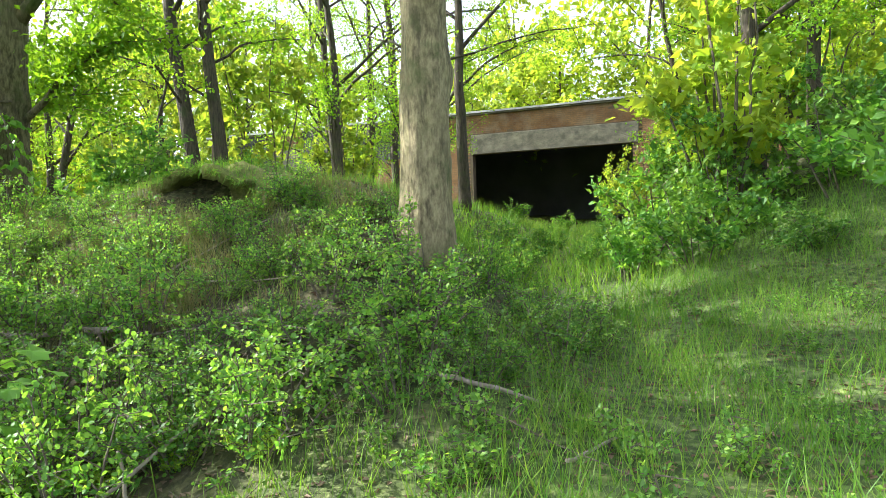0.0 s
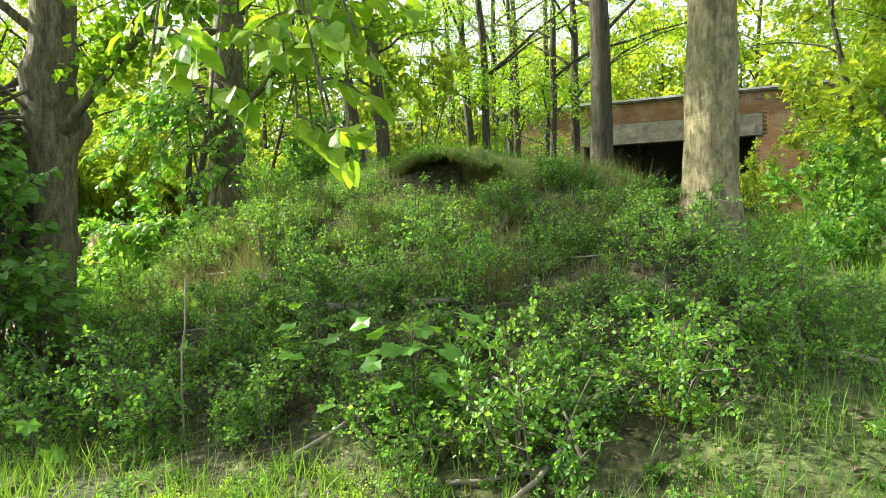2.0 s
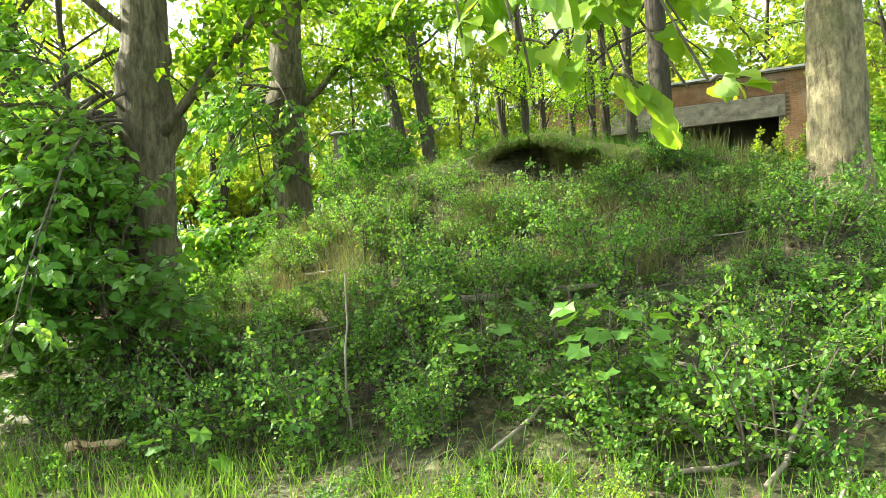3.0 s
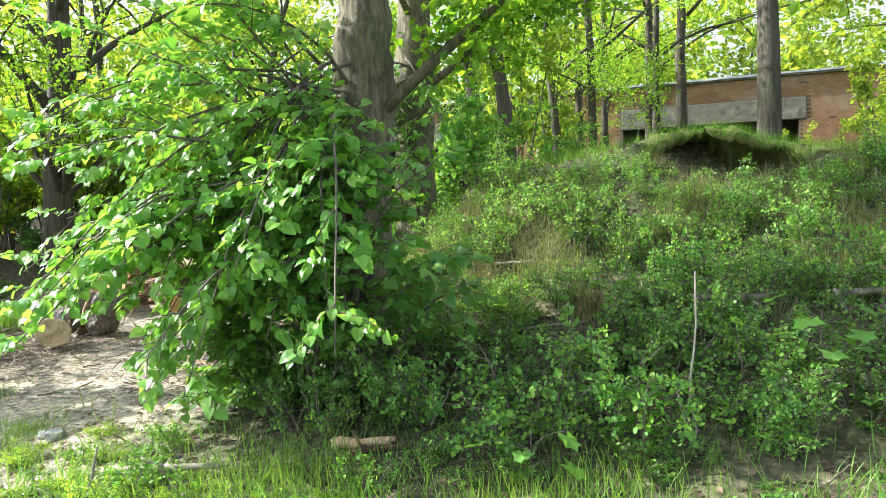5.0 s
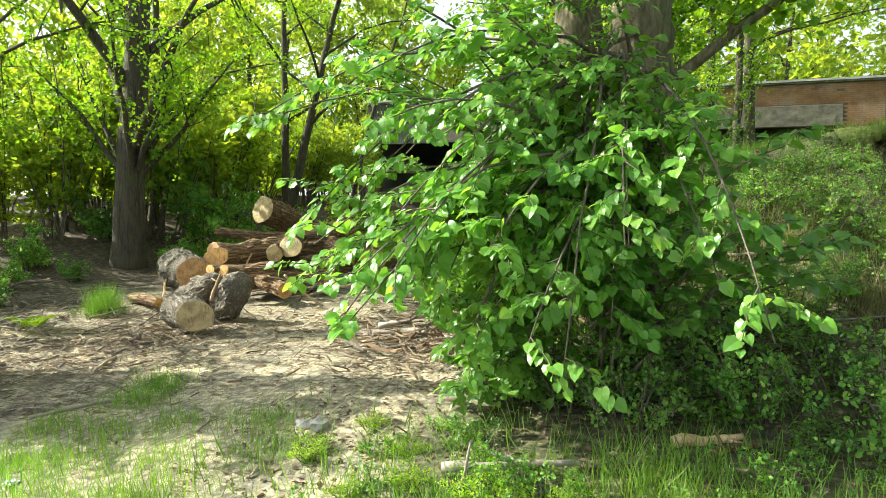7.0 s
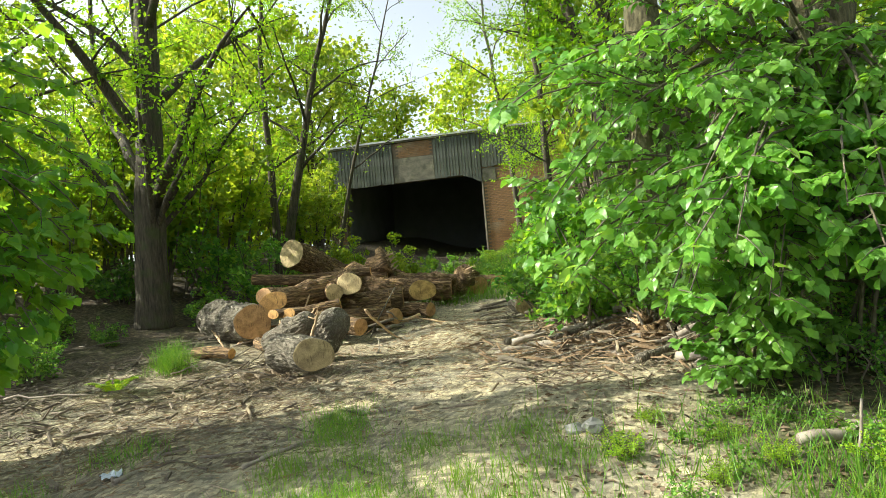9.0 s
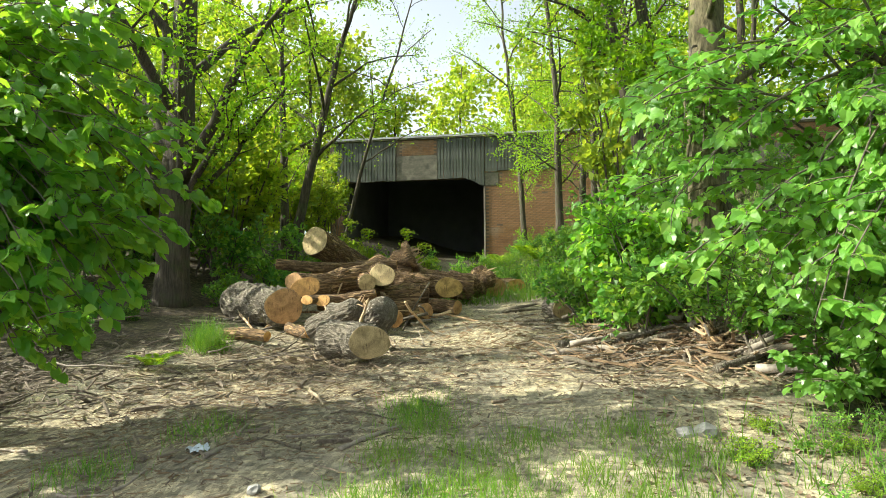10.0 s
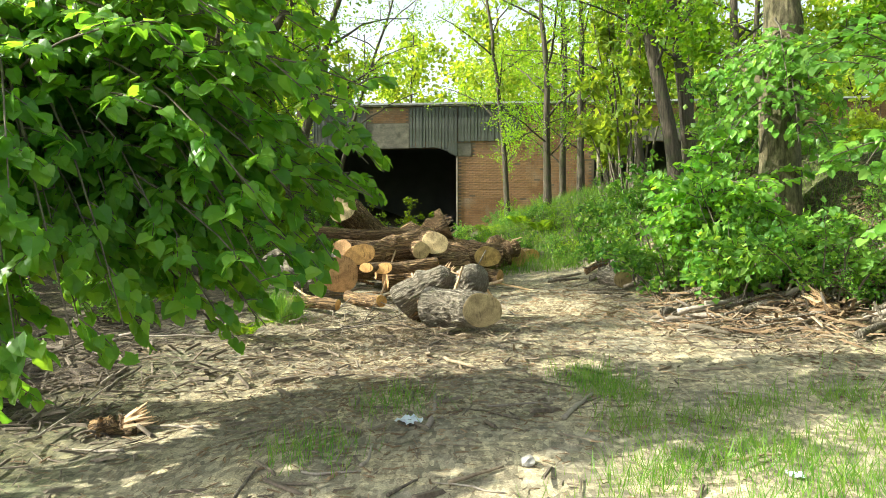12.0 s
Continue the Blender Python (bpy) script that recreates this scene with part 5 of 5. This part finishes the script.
chip_field("wood_chips", X, Y, .04, .20, CHIPS, "splintered wood scraps along the brushwood", 9, .25, .06)


q = np.random.default_rng(15)
X, Y = q.normal(-15.0, 1.3, 800), q.normal(2.6, 1.4, 800)
chip_field("bark_debris", X, Y, .08, .36, BARKBITS, "long dark bark strips on the sawdust", 16, .10, .02)
X, Y = q.normal(-10.4, .75, 1900), q.normal(4.9, .8, 1900)
chip_field("bark_debris", X, Y, .08, .45, MULCH, "long bark strips heaped in the brushwood", 17, .25, .12)
X, Y = q.normal(-10.4, .75, 700), q.normal(4.8, .8, 700)
chip_field("wood_chips", X, Y, .05, .30, CHIPS, "pale split wood heaped in the brushwood", 18, .28, .13)

# ---- brushwood: each stick a thing of its own ----
stick_group = "brushwood sticks"


def stick(a, b, r, mat, label, seed, group=stick_group, name="stick"):
    q = np.random.default_rng(seed)
    a, b = np.array(a, float), np.array(b, float)
    ob = thing(name, Matrix.Translation(a), label, "stick", group)
    p = bend(q, (0, 0, 0), b - a, 8, 0, .14)
    V, Q, T_ = tube(p, np.linspace(r, r * .55, 8), 7, .12, q)
    g = Geo()
    g.add(V, Q, T_)
    if r > .02:
        for _ in range(2):
            i = int(q.integers(2, 6))
            e = p[i] + unit(q.normal(0, 1, (1, 3)))[0] * r * 5
            V, Q, T_ = tube(bend(q, p[i], e, 4), np.linspace(r * .5, r * .25, 4), 5)
            g.add(V, Q, T_)
    part("wood", g.mesh("wood", mat, True), ob)
    return ob


for k, (A, B, z0, z1, r, mt, lb) in enumerate((
        ((-10.95, 5.2), (-9.55, 5.5), .10, .24, .060, DEADWOOD, "thick pale barkless branch on the brushwood"),
        ((-11.1, 4.7), (-9.9, 4.9), .06, .12, .045, BARK_LOG, "grey branch lying on the brushwood"),
        ((-10.6, 4.2), (-9.7, 4.05), .05, .08, .050, DEADWOOD, "pale split branch at the brushwood's edge"),
        ((-11.5, 5.9), (-10.3, 5.7), .08, .16, .040, BARK_LOG, "grey branch lying on the brushwood"),
        ((-12.2, 9.2), (-11.2, 9.6), .06, .20, .060, BARK_BROWN, "dark branch at the foot of the bank"),
        ((-11.7, 4.4), (-10.5, 4.0), .04, .05, .035, BARK_BROWN, "dark fallen branch on the sawdust"),
        ((-10.2, 4.4), (-9.3, 4.9), .06, .34, .022, DEADWOOD, "thin pale stick sticking out of the brushwood"),
        ((-11.0, 6.3), (-9.9, 6.6), .10, .20, .045, DEADWOOD, "weathered branch at the foot of the bank"))):
    stick((*A, hz(*A) + z0), (*B, min(hz(*B), hz(*A) + .35) + z1), r, mt, lb, 950 + k)
q = np.random.default_rng(41)
for k in range(140):
    if k < 108:
        cx, cy = q.uniform(-11.9, -9.3), q.normal(4.7, .65)
        cx -= .25 * (cy - 4.4)
    else:
        cx, cy = q.normal(-12.0, .4), q.uniform(6.0, 10.5)
    a = q.normal(.08, .55)
    L = q.uniform(.2, 1.0) * q.uniform(.5, 1.1)
    dx, dy = math.cos(a) * L / 2, math.sin(a) * L / 2
    z = q.uniform(.0, .12)
    r = q.uniform(.006, .016) if k % 3 else q.uniform(.022, .05)
    A, B = (cx - dx, cy - dy), (cx + dx, cy + dy)
    m_ = hz(cx, cy)
    stick((*A, max(hz(*A), m_ - .1) + z * q.uniform(.3, 1.2) + r), (*B, min(max(hz(*B), m_ - .05), m_ + .12) + z * q.uniform(.3, 1.4) + r), r, (DEADWOOD, BARK_LOG, TWIG)[int(q.integers(3))], "dry broken branch in the brushwood", 200 + k)
for k in range(42):
    c_ = np.array([q.normal(-15.1, .8), max(6.6, q.normal(7.5, .8)), 0])
    c_[2] = hz(c_[0], c_[1]) + q.uniform(.05, .6) * math.exp(-((c_[0] + 15.2) / 1.2) ** 2)
    d_ = unit(np.array([[q.normal(0, 1), q.normal(0, .7), q.normal(0, .3)]]))[0] * q.uniform(.25, .8)
    r = q.uniform(.008, .030)
    stick(c_ - d_, c_ + d_, r, (BARK_BROWN, TWIG, DEADWOOD, SPLINTER)[int(q.integers(4))], "broken limb jammed in the log pile", 1000 + k, "broken limbs in the pile")
for k in range(42):
    cx, cy = q.normal(-18.2, .8), q.normal(3.8, 1.8)
    a, L, r = q.uniform(0, 3.14), q.uniform(.3, 1.3), q.uniform(.006, .022)
    dx, dy = math.cos(a) * L / 2, math.sin(a) * L / 2
    A, B = (cx - dx, cy - dy), (cx + dx, cy + dy)
    stick((*A, hz(*A) + r + q.uniform(0, .12)), (*B, hz(*B) + r + q.uniform(0, .12)), r, (TWIG, DEADWOOD)[int(q.integers(2))], "dead branch lying in the shade", 400 + k, "dead branches on the bank")
for k in range(36):
    cx, cy = q.normal(-15.1, .6), q.normal(5.1, .5)
    a, L, r = q.uniform(0, 3.14), q.uniform(.25, .8), q.uniform(.004, .013)
    dx, dy = math.cos(a) * L / 2, math.sin(a) * L / 2
    A, B = (cx - dx, cy - dy), (cx + dx, cy + dy)
    stick((*A, hz(*A) + r + q.uniform(0, .10)), (*B, hz(*B) + r + q.uniform(0, .22)), r, (DEADWOOD, TWIG)[int(q.integers(2))], "thin broken twig before the logs", 500 + k, "twigs before the logs")
for k in range(45):
    cx, cy = q.uniform(-16.8, -11.5), q.uniform(-.5, 4.0)
    a, L, r = q.uniform(0, 3.14), q.uniform(.15, .6), q.uniform(.004, .014)
    dx, dy = math.cos(a) * L / 2, math.sin(a) * L / 2
    A, B = (cx - dx, cy - dy), (cx + dx, cy + dy)
    stick((*A, hz(*A) + r), (*B, hz(*B) + r), r, (DEADWOOD, TWIG, CHIPS)[int(q.integers(3))], "broken stick on the sawdust", 600 + k, "sticks in the clearing")
for k in range(25):
    cx, cy = q.uniform(-9, -1.5), q.uniform(1.4, 4.6)
    a, L, r = q.normal(.3, .7), q.uniform(.3, 1.2), q.uniform(.004, .016)
    dx, dy = math.cos(a) * L / 2, math.sin(a) * L / 2
    A, B = (cx - dx, cy - dy), (cx + dx, cy + dy)
    stick((*A, hz(*A) + r + q.uniform(0, .05)), (*B, hz(*B) + r + q.uniform(0, .1)), r, (DEADWOOD, TWIG)[int(q.integers(2))], "dead twig on the slope", 700 + k, "twigs on the slope")
stick((-2.55, 3.25, hz(-2.55, 3.25) + .10), (-2.0, 3.29, hz(-2, 3.29) + .06), .016, DEADWOOD, "pale barkless curved stick in the grass", 901)
stick((-4.35, 1.85, hz(-4.35, 1.85) + .02), (-3.74, 2.14, -.17), .014, DEADWOOD, "pale dead branch at the mound's foot", 902)
stick((-3.74, 2.14, -.17), (-3.85, 2.2, .05), .012, DEADWOOD, "pale dead branch at the mound's foot", 903)
stick((-6.3, 3.35, hz(-6.3, 3.35) + .16), (-5.75, 3.42, hz(-5.75, 3.42) + .10), .035, DEADWOOD, "weathered curved root on the mound's slope", 911)
stick((-5.35, 3.4, hz(-5.35, 3.4) + .16), (-4.95, 3.42, hz(-4.95, 3.42) + .16), .03, DEADWOOD, "weathered branch on the mound's slope", 912)
stick((-6.26, 2.0, hz(-6.26, 2.0)), (-6.24, 2.02, .70), .008, DEADWOOD, "upright pale sapling stem", 904)
stick((-10.72, 17.2, 1.7), (-10.82, 17.2, 3.25), .09, DEADWOOD, "pale broken birch stub on the bank", 905, "", "birch_stub")
stick((-9.75, 1.05, hz(-9.75, 1.05) + .06), (-9.0, 1.25, hz(-9, 1.25) + .06), .035, DEADWOOD, "pale weathered log piece at the verge", 906)
stick((-9.55, .75, hz(-9.55, .75)), (-9.5, .8, -.28), .012, DEADWOOD, "thin pale upright stick", 907)
stick((-14.30, 4.74, -.20), (-14.20, 4.80, .15), .024, SPLINTER, "raw strip of split wood on the chunk", 909)
stick((-14.72, 4.85, -.40), (-14.84, 5.0, .06), .018, SPLINTER, "pale split strip leaning on the logs", 908)


for a_, b_, r, mt, lb in (((-14.24, 1.13), (-14.24, 1.76), .022, DEADWOOD, "flat grey stick on the sawdust"), ((-13.33, 1.34), (-13.06, 1.98), .020, DEADWOOD, "grey stick in the sawdust"), ((-14.28, 3.14), (-13.88, 2.45), .018, CHIPS, "pale stick before the log"),
                          ((-14.04, .40), (-13.74, .57), .014, CHIPS, "pale split lath on the ground"), ((-16.2, .05), (-15.79, .29), .022, DEADWOOD, "grey lath under the branches"), ((-8.5, 1.75), (-8.1, 1.9), .040, SPLINTER, "orange broken wood at the mound's foot"), ((-8.3, 1.6), (-8.0, 1.85), .028, BARK_BROWN, "broken bark piece at the mound's foot"),
                          ((-9.4, 1.0), (-8.9, .9), .030, BARK_LOG, "weathered branch at the verge")):
    stick((*a_, hz(*a_) + r * .8), (*b_, hz(*b_) + r * .8), r, mt, lb, int(900 - 100 * a_[0]), "", "stick")


def plank(x0, y0, x1, y1, w, t_, label):
    L = math.hypot(x1 - x0, y1 - y0)
    ob = tagged(new("plank", box_mesh("plank", (L, w, t_), DEADWOOD, .006)), label, "plank")
    cx, cy = (x0 + x1) / 2, (y0 + y1) / 2
    ob.matrix_world = pose(cx, cy, hz(cx, cy) + t_ * .6, 2, 0, math.degrees(math.atan2(y1 - y0, x1 - x0)))


plank(-14.38, .10, -13.98, -.09, .10, .022, "pale broken board on the ground")
plank(-10.75, 4.0, -10.35, 3.75, .09, .03, "pale split board at the brushwood")
torn_stump("broken_chunk", pose(-16.57, 1.27, hz(-16.57, 1.27) - .02, 0, 70, 20), .07, .22, "pale broken wood chunk under the branches", 8)
torn_stump("broken_chunk", pose(-10.25, 4.05, hz(-10.25, 4.05) + .02, 0, 60, 120), .08, .25, "pale splintered wood chunk in the brushwood", 9)


# ---- small things ----
def stone(x, y, r, seed):
    q = np.random.default_rng(seed)
    bm = bmesh.new()
    bmesh.ops.create_icosphere(bm, subdivisions=2, radius=r)
    for v in bm.verts:
        v.co *= 1 + .35 * noise.noise(v.co * (1.6 / r) + Vector((seed, 0, 0)))
        v.co.z *= .7
    me = bpy.data.meshes.new("stone")
    bm.to_mesh(me)
    bm.free()
    me.materials.append(STONE)
    ob = tagged(new("stone", me), "grey stone lying at the clearing's edge", "stone", "stones by the verge")
    ob.matrix_world = pose(x, y, hz(x, y) + r * .35, 0, 0, q.uniform(0, 360))


for k, (x, y, r) in enumerate([(-10.87, 1.6, .075), (-11.0, 1.62, .065), (-11.9, -.2, .05), (-12.1, -.25, .06), (-13.6, .6, .045)]):
    stone(x, y, r, k + 1)


def crumpled(name, x, y, size, mat, label, seed):
    bm = bmesh.new()
    bmesh.ops.create_grid(bm, x_segments=8, y_segments=8, size=size)
    for v in bm.verts:
        v.co.z += size * .5 * (noise.noise(v.co * (2.2 / size) + Vector((seed, 3, 1))) + .5)
        v.co.x += size * .25 * noise.noise(v.co * (1.5 / size) + Vector((7, seed, 1)))
    bmesh.ops.solidify(bm, geom=bm.faces[:], thickness=.002)
    me = bpy.data.meshes.new(name)
    bm.to_mesh(me)
    bm.free()
    me.materials.append(mat)
    ob = tagged(new(name, me), label, "litter")
    ob.matrix_world = pose(x, y, hz(x, y) + .005, 0, 0, 40 * seed)


crumpled("plastic_litter", -14.37, 1.27, .07, LITTERBAG, "crumpled pale blue plastic litter on the sawdust", 1)
crumpled("plastic_litter", -12.25, .35, .04, LITTERBAG, "small pale plastic scrap in the grass", 2)


def fern(x, y, n, L, seed):
    q = np.random.default_rng(seed)
    ob = thing("fern", pose(x, y, hz(x, y)), "bright green fern at the clearing's edge", "fern")
    for k in range(n):
        a = k * 6.28 / n + q.uniform(-.3, .3)
        l = L * q.uniform(.7, 1.1)
        s = np.linspace(0, 1, 9)
        p = np.stack([np.cos(a) * l * s * .8, np.sin(a) * l * s * .8, l * (1.1 * s - .75 * s * s)], -1)
        pts, dirs, S = [], [], []
        sd = np.cross((math.cos(a), math.sin(a), 0), (0, 0, 1))
        for f in np.linspace(.15, 1, 16):
            c = np.array([np.interp(f, s, p[:, j]) for j in range(3)])
            for sg in (-1, 1):
                pts.append(c)
                dirs.append(sd * sg + .35 * np.array([math.cos(a), math.sin(a), .1]))
                S.append(l * .30 * math.sin(math.pi * min(.98, .25 + .72 * f)))
        V, Fc = leaves(np.array(pts), np.array(dirs), np.tile((0, 0, 1.0), (len(pts), 1)), np.array(S), LEAF_S, np.array(S) * .45)
        part("frond", mesh_np("frond", V, Fc, LEAF_BRIGHT), ob)
    return ob


fern(-16.58, 4.0, 9, .42, 1)
fern(-13.1, 17.5, 9, .8, 2)
fern(-12.6, 15.6, 9, .8, 3)
fern(-14.2, 20.0, 9, .8, 4)

# mossy overhang on the mound's crest: a turf slab with a ragged front edge
nxm, nym = 44, 14
u_, v_ = np.meshgrid(np.linspace(0, 1, nxm), np.linspace(0, 1, nym), indexing="ij")
mx = -6.85 + 2.1 * u_
front = 5.62 + np.random.default_rng(8).normal(0, .05, (nxm, 1)) + .12 * np.sin(9 * u_) + .07 * np.sin(23 * u_ + 1) + .5 * (u_ - .4) ** 2
my = front + (7.2 - front) * v_
edge = 1.95 - .46 * sm(u_, .3, 1.0) - .16 * sm(-u_, -.2, 0) + np.random.default_rng(9).normal(0, .018, u_.shape)
mz = np.maximum(edge + .10 * sm(v_, 0, .5) + .03 * np.sin(13 * mx) * np.sin(11 * my), height(mx, my) + .02)
low = mz - .08 - .04 * np.sin(17 * u_)
low = np.where(v_ < .3, low, np.minimum(low, height(mx, my) - .05))
V = np.concatenate([np.stack([mx, my, mz], -1).reshape(-1, 3), np.stack([mx, my + .03, low], -1).reshape(-1, 3)])
i_, j_ = np.meshgrid(np.arange(nxm - 1), np.arange(nym - 1), indexing="ij")
q1 = np.stack([i_ * nym + j_, (i_ + 1) * nym + j_, (i_ + 1) * nym + j_ + 1, i_ * nym + j_ + 1], -1).reshape(-1, 4)
o_ = nxm * nym
k_ = np.arange(nxm - 1)
rim = np.stack([k_ * nym, o_ + k_ * nym, o_ + (k_ + 1) * nym, (k_ + 1) * nym], -1)
tagged(new("moss_patch", mesh_np("moss_patch", V, [q1, q1[:, ::-1] + o_, rim], MOSS, True)), "mossy turf overhanging the crest of the mound", "moss", kind="stuff")

n = 1700                                      # grass on the turf, drooping over its front edge
q = np.random.default_rng(39)
iu, iv = q.integers(1, nxm - 1, n), np.minimum(q.exponential(2.2, n), nym - 1).astype(int)
P = np.stack([mx[iu, iv], my[iu, iv], mz[iu, iv] - .01], -1) + np.stack([q.normal(0, .03, n), q.normal(0, .03, n), np.zeros(n)], -1)
over = (iv == 0)[:, None]
D = np.where(over, np.stack([q.normal(0, .3, n), -np.ones(n) * .6, q.normal(-.5, .5, n)], -1), np.stack([q.normal(0, .35, n), q.normal(-.1, .35, n), np.ones(n)], -1))
V, Fc = leaves(P, D, np.stack([q.normal(0, 1, n), q.normal(-.6, .6, n), .4 * np.ones(n)], -1), q.uniform(.05, .15, n), BLADE, q.uniform(.003, .006, n))
tagged(new("grass", mesh_np("grass", V, Fc, GRASS)), "grass on the mossy turf lip, drooping over it", "grass", kind="stuff")

# ---- bricks, last ----
BW, BH, BD = .24, .066, .02
brick_me = [box_mesh("brick", (BW, .05, BH), BRICK, .005) for _ in range(2)]
q = np.random.default_rng(61)
rest = Geo()
count = 0


def hidden(x0, x1, z0, z1):
    for a, b, c, d in ((AX0, AX1, -1, AZ), (BX0, BX1, -1, BZ), (BX0 - .05, BX1 + .25, BZ - .1, 5.66), (-19.75, -17.82, 4, 5.75), (AX1 - .1, AX1 + .62, 4.26, 4.86), (-22.8, -19.7, AZ, 9), (-17.82, -12.72, 4.94, 9)):
        if x1 > a + .01 and x0 < b - .01 and z1 > c + .01 and z0 < d - .01:
            return True
    return False


row = 0
zz = .9
while zz + BH < ROOF - .12:
    x = LEFT + (0 if row % 2 else .125)
    while x + BW < 5.0:
        if not hidden(x, x + BW, zz, zz + BH) and q.uniform() > .012:
            if -15.7 < x < -12.6 and 2.35 < zz < 4.9 and count < 300:
                ob = part("brick", brick_me[row % 2], wall)
                ob.location = (x + BW / 2, F + .015 + q.uniform(-.004, .004), zz + BH / 2)
                count += 1
            else:
                box_geo(rest, x, x + BW, F - .010 + q.uniform(-.004, .004), F + .02, zz, zz + BH)
        x += BW + .011
    zz += BH + .0115
    row += 1
rb = part("brickwork", rest.mesh("brickwork", BRICK), wall, "courses of old red brick")
rb["kind"] = "stuff"
